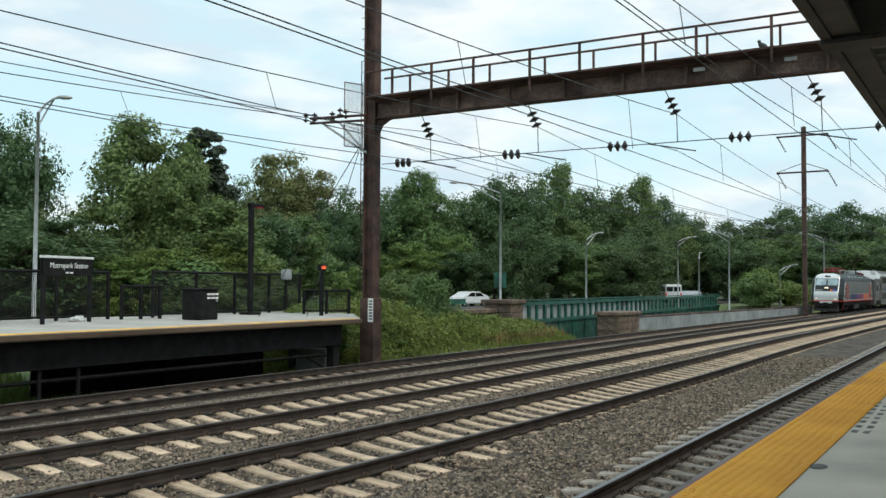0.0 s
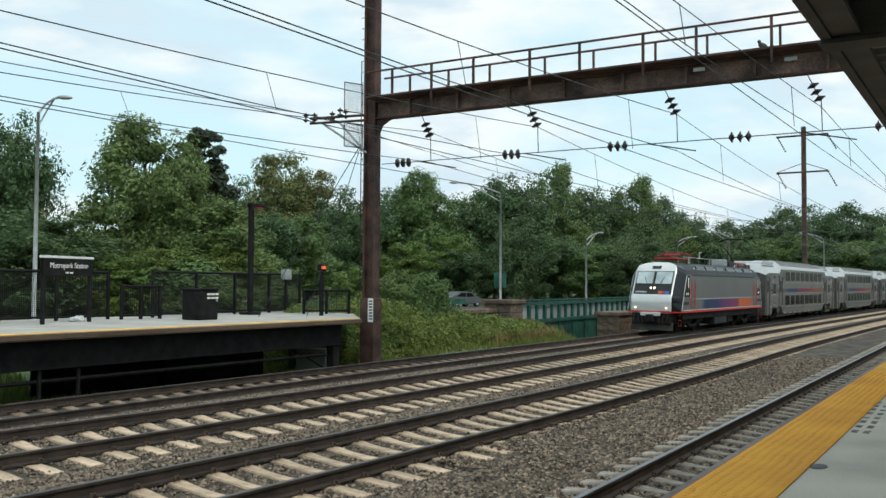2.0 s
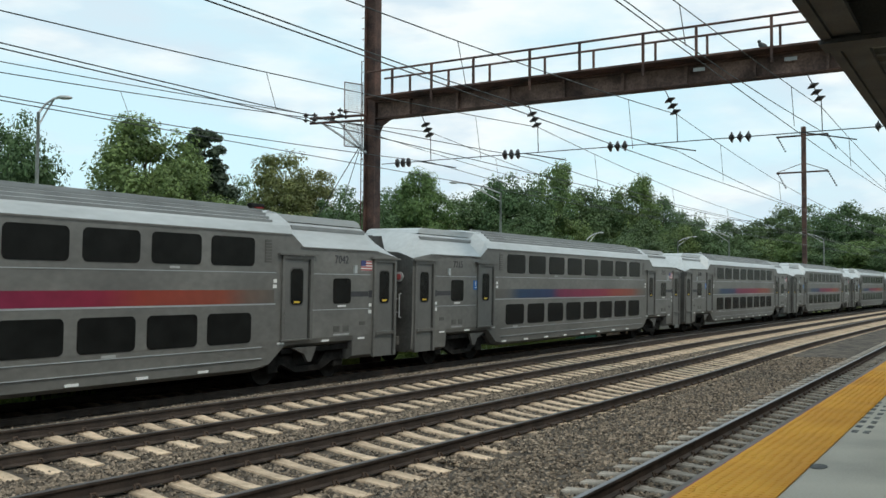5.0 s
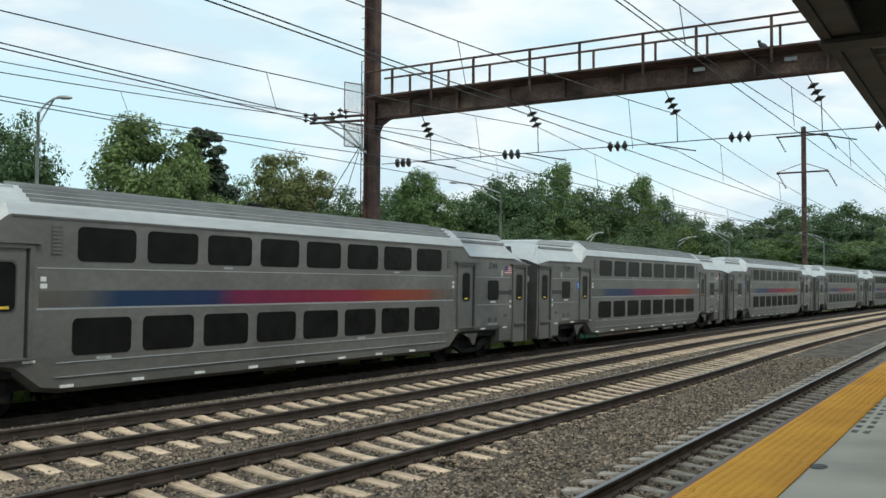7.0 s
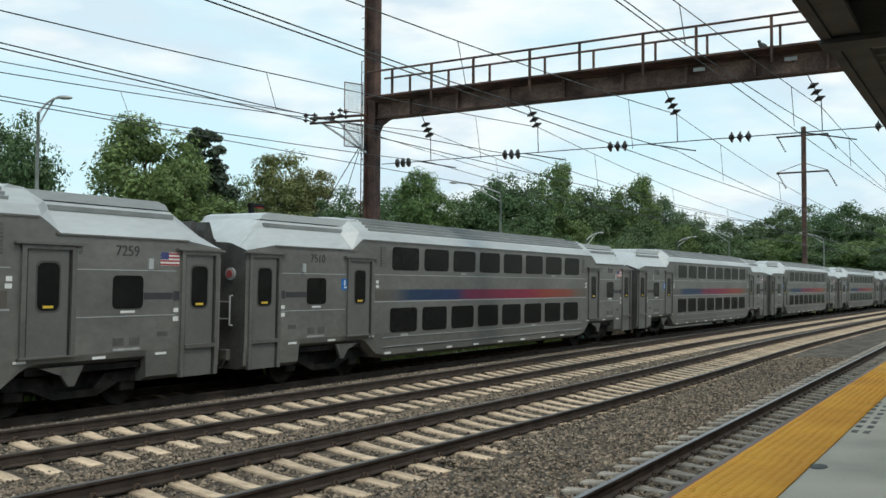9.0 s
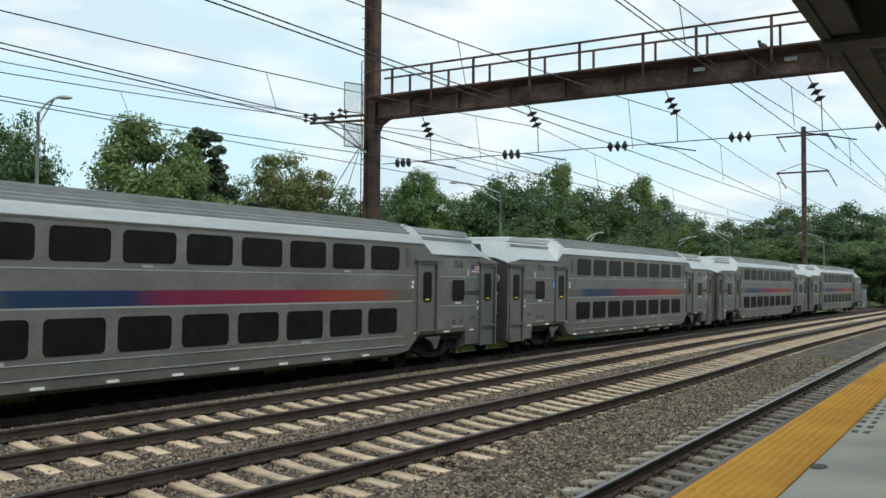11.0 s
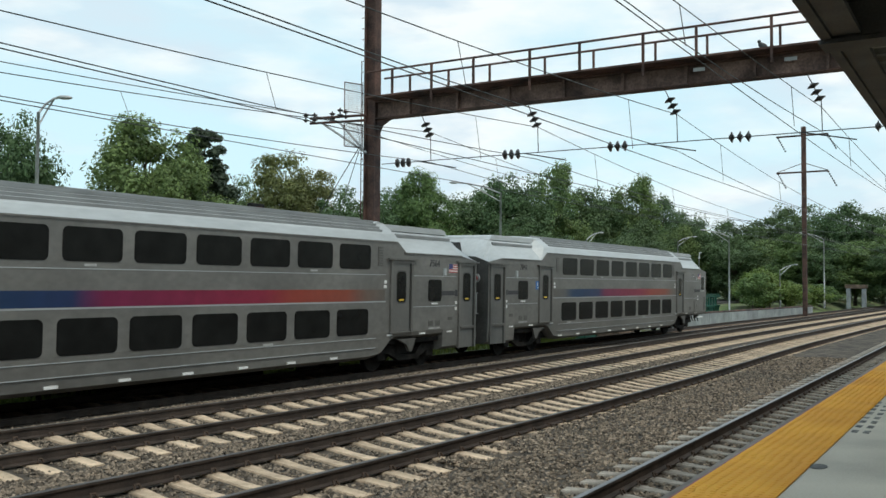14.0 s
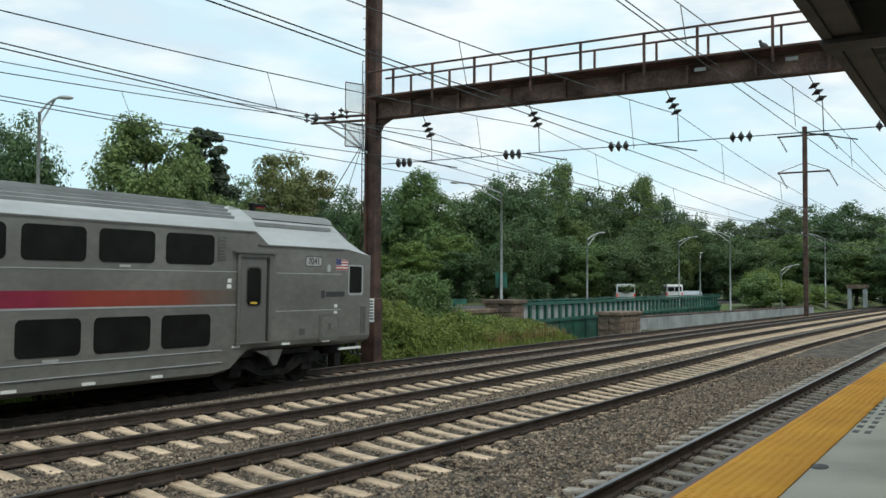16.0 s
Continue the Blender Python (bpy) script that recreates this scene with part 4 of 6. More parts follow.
bx0, bx1 = 44.5, 97.0
pts = [(x, by(x)) for x in (bx0, bx1)]
a = math.degrees(math.atan(0.068))
bm = bmesh.new()
prism(bm, [(bx0, by(bx0)), (bx1, by(bx1)), (bx1, by(bx1) + 0.2), (bx0, by(bx0) + 0.2)], -2.2, 0.28, "z")
part("girder", fixed(bm), M["green_paint"], bridge, "deep green plate girder")
for z0, z1, w in ((0.24, 0.42, 0.14), (1.22, 1.40, 0.10), (1.46, 1.52, 0.04)):
    bm = bmesh.new()
    prism(bm, [(bx0, by(bx0) - w), (bx1, by(bx1) - w), (bx1, by(bx1) + 0.25), (bx0, by(bx0) + 0.25)], z0, z1, "z")
    part("rail_beam", fixed(bm), M["green_paint"], bridge)
x = bx0 + 0.3
k = 0
while x < bx1 - 0.5:
    bm = bmesh.new()
    box(bm, x, x + (0.22 if k % 2 else 0.16), by(x) - 0.06, by(x) + 0.10, -2.0 if k % 2 else 0.42, 1.23)
    part("stanchion", bm, M["green_paint"], bridge)
    if k < 22:
        bm = bmesh.new()
        box(bm, x + 0.24, x + 1.02, by(x) + 0.11, by(x) + 0.15, 0.45, 1.15)
        part("infill_panel", bm, M["grey_panel"], bridge, "pale grey infill panel")
    x += 1.15
    k += 1
bm = bmesh.new()
prism(bm, [(40, 47.5), (70, 44.5), (95, 33.5), (150, 33.5), (150, 44), (95, 44), (75, 51), (40, 56)], -0.6, 0.22, "z")
solid("road", fixed(bm), M["asphalt"], "grey asphalt road running beside the railway", "road", kind="structure")
bm = bmesh.new()
prism(bm, [(34, 38.9), (62, 36.0), (62, 36.15), (34, 39.05)], 0.85, 1.25, "z")
for i in range(10):
    box(bm, 34.5 + i * 2.9, 34.62 + i * 2.9, 38.9 - i * 0.3, 39.0 - i * 0.3, -0.2, 1.2)
solid("guard_rail", fixed(bm), M["green_paint"], "long green guard rail along the near side of the road", "guard rail", kind="structure")


def street_lamp(x, y, z0, top, arm, bearing, label, twin=False):
    root = thing("street_lamp", label, "street lamp", pose(x, y, z0, 0, 0, bearing), "street lamps")
    bm = bmesh.new()
    tube(bm, [(0, 0, 0), (0, 0, (top - z0) * 0.5), (0, 0, top - z0 - 0.6)], 0.095, 10, True, 0.06)
    part("pole", bm, M["galv"], root)
    h = top - z0
    bm = bmesh.new()
    tube(bm, [(0, 0, h - 0.65), (arm * 0.35, 0, h - 0.28), (arm * 0.75, 0, h - 0.06), (arm, 0, h)], 0.045, 6)
    tube(bm, [(0, 0, h - 1.15), (arm * 0.4, 0, h - 0.55), (arm * 0.75, 0, h - 0.09)], 0.035, 6)
    part("arm", bm, M["galv"], root)
    bm = bmesh.new()
    bmesh.ops.create_icosphere(bm, subdivisions=2, radius=0.5)
    bmesh.ops.transform(bm, matrix=Matrix.Translation((arm + 0.2, 0, h)) @ Matrix.Diagonal((0.62, 0.26, 0.17, 1)), verts=bm.verts)
    part("head", bm, M["galv"], root, "pale cobra-head lamp housing")
    return root


street_lamp(22.4, 32.1, -0.4, 9.5, 0.75, -50, "tall grey street lamp behind the platform fence")
lamp = street_lamp(49.4, 26.3, -2.7, 8.45, 2.6, 120, "grey street lamp with a small green sign")
part("sign", boxed(-0.36, 0.36, -0.16, -0.14, 4.85, 5.75, 0.01), M["green_paint"], lamp, "small green road sign")
bm = bmesh.new()
for k in range(4):
    box(bm, -0.26, 0.26, -0.166, -0.162, 4.95 + k * 0.19, 5.05 + k * 0.19)
part("sign_lettering", bm, M["mark_white"], lamp)
street_lamp(69.8, 29.4, -2.7, 6.6, 1.6, -20, "grey street lamp before the trees")
street_lamp(91.0, 23.6, -2.7, 7.7, 2.4, 130, "grey street lamp at the end of the bridge")
street_lamp(92.0, 26.8, -2.7, 5.6, 0.3, 0, "short grey lamp post at the roadside")
street_lamp(105.0, 33.0, -0.1, 8.0, 2.4, -30, "grey street lamp before the trees")
street_lamp(118.0, 15.5 + 4.0, -0.2, 8.6, 3.0, 140, "grey street lamp beyond the line")
street_lamp(101.0, 21.0, 0.0, 4.6, 2.5, -25, "low grey signal mast arm")
portal = thing("stone_portal", "small pale stone gateway at the roadside", "gateway", pose(129, 17.5, -0.5))
for y in (-0.9, 0.9):
    part("post", boxed(-0.3, 0.3, y - 0.25, y + 0.25, 0, 2.6, 0.03), M["grey_panel"], portal)
part("lintel", boxed(-0.4, 0.4, -1.3, 1.3, 2.6, 3.1, 0.03), M["masonry"], portal)


# ---- trees ----
def leaf_cloud(rng, centres, radii, per, size, flat=0.6):
    """Small bent leaf quads round clump centres; outward-facing and uneven."""
    n = len(centres) * per
    c = np.repeat(centres, per, 0)
    r = np.repeat(radii, per)
    d = rng.normal(size=(n, 3))
    d /= np.linalg.norm(d, axis=1)[:, None]
    p = c + d * (r * rng.random(n) ** 0.33)[:, None] * np.array([1, 1, 0.75])
    nrm = d + np.array([0, 0, 0.55]) + rng.normal(size=(n, 3)) * 0.42
    nrm /= np.linalg.norm(nrm, axis=1)[:, None]
    t = np.cross(nrm, rng.normal(size=(n, 3)))
    t /= np.linalg.norm(t, axis=1)[:, None] + 1e-9
    b = np.cross(nrm, t)
    s = (size * (0.6 + 0.8 * rng.random(n)))[:, None]
    q = np.stack([p - t * s * 0.9 - b * s * flat, p - t * s * 0.4 + b * s * flat * 1.3, p + t * s * 1.2 - nrm * s * 0.2], 1)
    V = q.reshape(-1, 3)
    F = np.arange(n * 3).reshape(-1, 3)
    return V, F


def tree_meshes(seed, height, width, base, leaf, mat, clumps=90, per=62, kind="broad"):
    rng = np.random.default_rng(seed)
    bm = bmesh.new()
    lean = rng.normal(size=2) * 0.25
    tube(bm, [(0, 0, -0.3), (lean[0] * 0.4, lean[1] * 0.4, height * 0.35), (lean[0], lean[1], height * 0.78)], height * 0.019, 7, True, height * 0.006)
    cs, rs = [], []
    for k in range(clumps):
        if kind == "conifer":
            u = rng.random() ** 0.8
            z = base + (height - base) * u
            rad = width * (1.08 - u) ** 0.55 * (0.3 + 0.7 * rng.random())
            a = rng.random() * math.tau
            cs.append((rad * math.cos(a), rad * math.sin(a), z))
            rs.append(0.35 + 0.5 * (1 - u))
        else:
            d = rng.normal(size=3)
            d /= np.linalg.norm(d)
            f = rng.random() ** 0.4
            lob = 1 + 0.34 * math.sin(3 * math.atan2(d[1], d[0]) + seed) + 0.22 * math.sin(5 * d[2] + seed * 2)
            zc = base + (height - base) * 0.5
            p = np.array([d[0] * width * lob * f, d[1] * width * lob * f, zc + d[2] * (height - base) * 0.5 * f * (0.9 + 0.2 * rng.random())])
            taper = 1.0 - 0.35 * max(0, (p[2] - zc) / (height - zc))
            cs.append((p[0] * taper + lean[0], p[1] * taper + lean[1], p[2]))
            rs.append(width * (0.17 + 0.19 * rng.random()))
        if k % 6 == 0:
            x, y, z = cs[-1]
            z0 = min(max(base * 0.7, z * 0.55), height * 0.72)
            s = z0 / (height * 0.78)
            tube(bm, [(lean[0] * s, lean[1] * s, z0), (x * 0.45 + lean[0] * s * 0.5, y * 0.45 + lean[1] * s * 0.5, z0 + (z - z0) * 0.6), (x * 0.9, y * 0.9, z)], height * 0.006, 5, True, height * 0.0015)
    V, F = leaf_cloud(rng, np.array(cs), np.array(rs), per, leaf)
    trunk = mesh_of(bm, "trunk", M["bark"])
    crown = from_arrays("crown", V, F, mat)
    return trunk, crown


TREES = {}


def plant(kind, x, y, z, scale=1.0, wide=1.0, turn=0.0):
    src, label, name = TREES[kind]
    root = thing(name, label, "tree" if name != "shrub" else "shrub", group="trackside " + name + "s")
    for nm, me in zip(("trunk", "crown"), src):
        o = new(nm, me)
        o.parent = root
    root.matrix_basis = pose(x, y, z, 0, 0, turn)
    root.scale = (scale * wide, scale * wide, scale)
    return root


TREES["a"] = (tree_meshes(11, 12.0, 3.9, 2.2, 0.125, M["leaf_a"], 150, 165), "tall leafy green deciduous tree with an uneven crown", "tree")
TREES["b"] = (tree_meshes(12, 12.0, 4.3, 1.0, 0.13, M["leaf_b"], 140, 165), "broad dark green deciduous tree in the wood", "tree")
TREES["c"] = (tree_meshes(13, 12.0, 3.4, 1.5, 0.12, M["leaf_c"], 130, 150), "fresh green young tree with a loose crown", "tree")
TREES["d"] = (tree_meshes(14, 12.0, 3.6, 2.0, 0.115, M["leaf_d"], 130, 150), "olive green deciduous tree with thin foliage", "tree")
TREES["e"] = (tree_meshes(15, 12.0, 4.0, 1.2, 0.13, M["leaf_b"], 140, 165), "rounded dark green tree at the wood's edge", "tree")
TREES["n"] = (tree_meshes(16, 12.0, 3.0, 2.0, 0.13, M["needle"], 110, 120, "conifer"), "dark conifer standing above the wood", "tree")
TREES["s"] = (tree_meshes(17, 3.0, 1.7, 0.1, 0.075, M["leaf_c"], 70, 100), "bright green roadside shrub", "shrub")
TREES["t"] = (tree_meshes(18, 3.0, 1.6, 0.1, 0.075, M["leaf_a"], 70, 100), "leafy green shrub on the bank", "shrub")

RIGHT = Vector((AIM.y, -AIM.x, 0)).normalized()
AHEAD = Vector((AIM.x, AIM.y, 0)).normalized()


def spot(side, depth):
    """A place on the ground by its distance ahead and its bearing (tangent, + to the right)."""
    p = AHEAD * depth + RIGHT * (side * depth)
    return p.x, p.y


# kind, bearing, distance, top height, width factor: the trees that stand out
for kind, side, depth, top, wide in (
        ("b", -0.475, 52, 11.4, 0.68), ("a", -0.445, 58, 9.2, 0.55), ("d", -0.40, 66, 4.6, 0.9),
        ("a", -0.315, 60, 12.4, 1.0), ("d", -0.36, 66, 6.0, 0.8), ("a", -0.285, 58, 9.6, 0.85), ("n", -0.262, 64, 12.3, 1.2), ("n", -0.248, 68, 10.2, 1.25),
        ("d", -0.17, 72, 12.2, 0.95), ("d", -0.145, 76, 11.4, 0.8), ("b", -0.215, 84, 11.4, 0.9), ("b", -0.10, 98, 12.2, 1.0),
        ("a", -0.028, 110, 14.8, 0.9), ("b", -0.055, 112, 13.4, 0.9), ("b", 0.02, 118, 13.6, 1.0), ("e", 0.055, 120, 15.4, 0.9), ("b", 0.09, 122, 16.2, 0.9), ("a", 0.118, 120, 17.2, 0.62),
        ("e", 0.15, 124, 14.6, 0.9), ("b", 0.18, 126, 15.0, 0.8), ("a", 0.205, 126, 16.2, 0.72), ("e", 0.235, 130, 14.2, 0.85),
        ("b", 0.27, 140, 12.8, 1.0), ("e", 0.305, 148, 12.2, 1.0), ("b", 0.335, 150, 12.6, 1.0), ("e", 0.365, 150, 14.6, 1.0), ("b", 0.40, 152, 15.2, 1.0), ("e", 0.435, 150, 15.2, 1.0), ("b", 0.47, 150, 14.6, 1.0), ("e", 0.505, 150, 14.4, 1.0),
        ("c", 0.012, 74, 6.4, 0.95), ("c", -0.03, 70, 5.6, 0.9), ("d", -0.005, 84, 8.2, 0.9), ("a", 0.06, 88, 7.6, 1.0), ("c", 0.10, 92, 7.0, 1.1), ("e", 0.085, 96, 9.2, 1.0), ("c", 0.18, 96, 6.6, 1.25), ("c", 0.15, 84, 4.4, 1.2), ("a", 0.135, 100, 9.4, 1.0), ("e", 0.215, 104, 9.2, 1.1), ("a", 0.25, 112, 9.0, 1.0), ("e", 0.28, 118, 8.6, 1.1),
        ("e", -0.065, 80, 8.8, 1.0), ("a", -0.09, 74, 7.6, 0.95), ("e", -0.12, 70, 7.4, 1.0), ("a", -0.16, 64, 6.6, 1.0), ("b", -0.20, 62, 6.8, 1.0), ("c", -0.235, 56, 4.6, 1.0), ("a", -0.25, 58, 7.0, 1.0), ("c", -0.31, 52, 4.4, 1.1), ("c", -0.345, 50, 3.8, 1.2), ("e", -0.375, 54, 4.6, 1.0), ("a", -0.42, 50, 5.0, 1.0), ("b", -0.46, 48, 6.0, 1.1),
        ("a", 0.315, 126, 8.4, 1.1), ("b", 0.345, 128, 8.0, 1.1), ("a", 0.375, 128, 9.0, 1.2), ("e", 0.405, 126, 8.0, 1.2), ("a", 0.44, 124, 8.0, 1.2), ("b", 0.475, 122, 7.8, 1.2)):
    x, y = spot(side, depth)
    z = 0.0
    if 0.1 < side < 0.36 and 95 < depth < 132:
        top, depth = 2.33 + (top - 2.33) * 1.22, depth * 1.22
        x, y = spot(side, depth)
    if depth < 95 and -0.23 < side < 0.2:
        top, depth = 2.33 + (top - 2.33) * 1.36, depth * 1.36
        x, y = spot(side, depth)
    plant(kind, x, y, z, (top - z) / 11.6, wide * 12.0 / max(6.0, top) if top < 9 else wide, (side * 7919) % 360)
rng = random.Random(21)
for row, (depth, lo, hi, n) in enumerate(((168, 10.5, 13.5, 18), (138, 8.5, 11.5, 17), (104, 6.0, 8.5, 16))):
    for i in range(n):
        side = -0.5 + 1.02 * (i + rng.random() * 0.7) / n
        if row == 2 and side > 0.24:
            continue
        dd = depth * (1 - 0.28 * max(0, -side) / 0.5) * rng.uniform(0.95, 1.05)
        top = rng.uniform(lo, hi) * (0.55 if side < -0.24 else 0.8 if side < 0 else 0.95)
        x, y = spot(side, dd)
        plant(rng.choice("abe"), x, y, 0.2, top / 11.6, 1.6, rng.uniform(0, 360))
# shrubs by the bridge and on the bank
for kind, x, y, z, s, w in (("s", 100.5, 21.9, 0.2, 1.25, 1.2), ("s", 103.0, 24.0, 0.3, 1.3, 1.2), ("t", 97.5, 23.0, 0.2, 1.15, 1.2), ("s", 106.5, 21.6, 0.2, 0.9, 1.4), ("t", 111, 21.5, 0.2, 0.9, 1.5), ("s", 116, 21, 0.2, 0.8, 1.6), ("t", 122, 20.0, 0.2, 0.8, 1.8),
                            ("t", 37.0, 24.6, 0.0, 0.75, 0.9), ("t", 35.8, 22.4, 0.0, 0.95, 0.8), ("s", 29.0, 23.0, -0.1, 0.45, 1.3), ("s", 32.0, 24.4, 0.0, 0.55, 1.3), ("s", 38.8, 25.2, 0.1, 0.55, 1.3), ("s", 30.4, 20.9, -0.3, 0.28, 1.5), ("t", 34.2, 20.8, -0.3, 0.25, 1.6), ("s", 40.2, 20.6, -0.3, 0.22, 1.6), ("s", 31.0, 22.0, -0.1, 0.38, 1.3), ("t", 33.0, 22.6, 0.0, 0.42, 1.4), ("s", 28.6, 24.6, 0.0, 0.5, 1.3), ("t", 35.0, 22.0, 0.0, 0.40, 1.4), ("s", 36.6, 21.4, -0.1, 0.33, 1.4), ("t", 30.2, 25.4, 0.1, 0.5, 1.4), ("s", 34.0, 26.0, 0.1, 0.5, 1.4), ("t", 38.6, 21.6, -0.1, 0.3, 1.5), ("t", 27.6, 21.6, -0.3, 0.35, 1.3), ("t", 36.0, 24.8, 0.2, 0.80, 0.9), ("s", 33.5, 24.6, 0.2, 0.6, 1.0), ("t", 46.5, 31.5, 0.9, 0.75, 1.2), ("s", 44, 33, 0.9, 0.8, 1.2), ("t", 31.6, 28.4, 0.4, 0.7, 1.2)):
    plant(kind, x, y, z, s, w, x * 37 % 360)
for i in range(26):
    x, y = spot(-0.48 + i * 0.0375, (rng.uniform(46, 52) if i < 7 else 134 + i * 0.6))
    plant(rng.choice("st"), x, y, 0.0, rng.uniform(0.7, 1.25), rng.uniform(1.2, 1.7), rng.uniform(0, 360))


def grass_patch(name, label, count, region, height, mat, seed):
    """Blades and weed leaves rooted on the ground inside a region."""
    r = np.random.default_rng(seed)
    pts = []
    while len(pts) < count:
        x, y = region(r)
        pts.append((x, y, ground_height(x, y) + 0.02))
    p = np.array(pts)
    n = len(p)
    a = r.random(n) * math.tau
    h = height * (0.45 + 0.8 * r.random(n))
    w = 0.009 + 0.016 * r.random(n)
    side = np.stack([np.cos(a), np.sin(a), np.zeros(n)], 1) * w[:, None]
    bendv = np.stack([-np.sin(a), np.cos(a), np.zeros(n)], 1) * (h * (r.random(n) - 0.5) * 0.8)[:, None]
    up = np.stack([np.zeros(n), np.zeros(n), h], 1)
    V = np.stack([p - side, p + side, p + side * 0.9 + up * 0.6 + bendv * 0.4, p - side * 0.9 + up * 0.6 + bendv * 0.4, p + up + bendv], 1).reshape(-1, 3)
    i = np.arange(n) * 5
    F = [tuple(q) for q in np.stack([i, i + 1, i + 2, i + 3], 1).tolist()] + [tuple(q) for q in np.stack([i + 3, i + 2, i + 4], 1).tolist()]
    ob = new(name, from_arrays(name, V, F, mat))
    return tagged(ob, label, "grass", kind="stuff")


def bank(r):
    x = 26.5 + 17 * r.random()
    return x, 19.0 + bend(x) + (8.0 if x < 37 else 2.6) * r.random() ** 0.8


def tall_weeds():
    """Leafy stems up to shoulder height, tallest beside the mast and lower towards the bridge."""
    r = np.random.default_rng(31)
    cs, rs = [], []
    for k in range(900):
        u = r.random()
        x = 27.2 + 17.5 * u
        y = 19.7 + bend(x) + (5.2 - 3.4 * u) * r.random()
        top = (1.75 - 1.35 * u) * (0.55 + 0.45 * min(1.0, (y - 19.3) / 1.8)) * r.uniform(0.55, 1.1) * (0.85 + 0.45 * noise.noise(Vector((x * 0.8, y * 0.8, 7))))
        z = ground_height(x, y)
        for h in np.arange(0.12, top + 0.15, 0.22):
            cs.append((x + r.normal() * 0.05, y + r.normal() * 0.05, z + h))
            rs.append(0.20 + 0.10 * (1 - h / (top + 0.2)))
    V, F = leaf_cloud(r, np.array(cs), np.array(rs), 22, 0.07, 0.35)
    ob = new("tall_weeds", from_arrays("tall_weeds", V, F, M["weed"]))
    tagged(ob, "tall leafy green weeds crowding the trackside bank", "weeds", kind="stuff")


tall_weeds()
grass_patch("bank_weeds", "tall green weeds covering the bank beside the track", 16000, bank, 0.30, M["weed"], 4)
grass_patch("dry_grass", "tan dry grass and seed heads on the bank", 3000, lambda r: (36 + 10 * r.random(), 19.3 + 2.0 * r.random()), 0.55, M["dry_weed"], 5)
grass_patch("verge_grass", "green grass below and behind the far platform", 22000, lambda r: (4 + 14 * r.random(), 20.5 + 12 * r.random()), 0.30, M["weed"], 6)
grass_patch("road_verge", "rough green grass along the road bank", 16000, lambda r: (28 + 15 * r.random() ** 1.5, 24.8 + 10 * r.random()), 0.4, M["weed"], 7)


# ---- vehicles ----
def wheel_part(parent, x, y, r=0.34, w=0.22):
    bm = bmesh.new()
    tube(bm, [(x, y - w / 2, r), (x, y + w / 2, r)], r, 18)
    t = part("wheel", bm, M["tyre"], parent)
    bm = bmesh.new()
    tube(bm, [(x, y - w / 2 - 0.01, r), (x, y + w / 2 + 0.01, r)], r * 0.58, 12)
    part("rim", bm, M["galv"], t)


def vehicle(name, label, category, paint, body, windows, length, width, height, m, roof=None, group="vehicles on the road"):
    """A car or van lofted from its side outline; windows are dark panels on each side."""
    root = thing(name, label, category, m, group)
    bm = bmesh.new()
    fs = prism(bm, body, -width / 2, width / 2, "y")
    bmesh.ops.bevel(bm, geom=[e for e in bm.edges if abs(e.verts[0].co.y - e.verts[1].co.y) < 0.01], offset=0.09, segments=3, affect="EDGES")
    part("body", fixed(bm), paint, root)
    for w in windows:
        for s in (-1, 1):
            bm = bmesh.new()
            prism(bm, w, s * (width / 2 - 0.015), s * (width / 2 + 0.012), "y")
            part("side_window", fixed(bm), M["car_glass"], root)
    for x in (length * 0.19, length * 0.80):
        for s in (-1, 1):
            wheel_part(root, x, s * (width / 2 - 0.13))
    return root


VAN = [(0.0, 0.35), (0.0, 1.0), (0.35, 1.25), (1.0, 1.38), (1.55, 2.1), (1.8, 2.28), (5.15, 2.28), (5.25, 2.1), (5.3, 0.4), (5.2, 0.3), (0.1, 0.3)]
VAN_W = [[(1.25, 1.42), (1.62, 2.0), (2.2, 2.0), (2.2, 1.42)], [(2.4, 1.42), (2.4, 2.0), (3.6, 2.0), (3.6, 1.42)], [(3.8, 1.42), (3.8, 2.0), (5.0, 2.0), (5.0, 1.42)]]
CAR = [(0.0, 0.4), (0.02, 0.75), (0.9, 0.92), (1.6, 1.38), (2.0, 1.46), (3.1, 1.44), (3.9, 1.02), (4.45, 0.92), (4.5, 0.4), (4.4, 0.28), (0.1, 0.28)]
CAR_W = [[(1.25, 0.98), (1.7, 1.34), (2.3, 1.36), (2.3, 0.96)], [(2.4, 0.96), (2.4, 1.36), (3.05, 1.34), (3.6, 1.0)]]


def van(label, paint, m):
    root = vehicle("van", label, "van", paint, VAN, VAN_W, 5.3, 1.95, 2.28, m)
    for x, sx, nm in ((5.29, 1, "rear_window"), (0.98, -1, "windscreen")):
        bm = bmesh.new()
        if nm == "rear_window":
            for y0, y1 in ((-0.82, -0.05), (0.05, 0.82)):
                box(bm, 5.255, 5.295, y0, y1, 1.42, 1.98)
        else:
            prism(bm, [(1.02, 1.42), (1.50, 2.06), (1.52, 2.04), (1.05, 1.40)], -0.8, 0.8, "y")
        part(nm, fixed(bm), M["car_glass"], root)
    for y in (-0.9, 0.9):
        part("tail_light", boxed(5.28, 5.325, y - 0.07, y + 0.07, 0.95, 1.25), M["tail_red"], root, "red tail light")
    part("bumper", boxed(5.24, 5.40, -0.93, 0.93, 0.42, 0.62, 0.03), M["car_grey"], root)
    return root


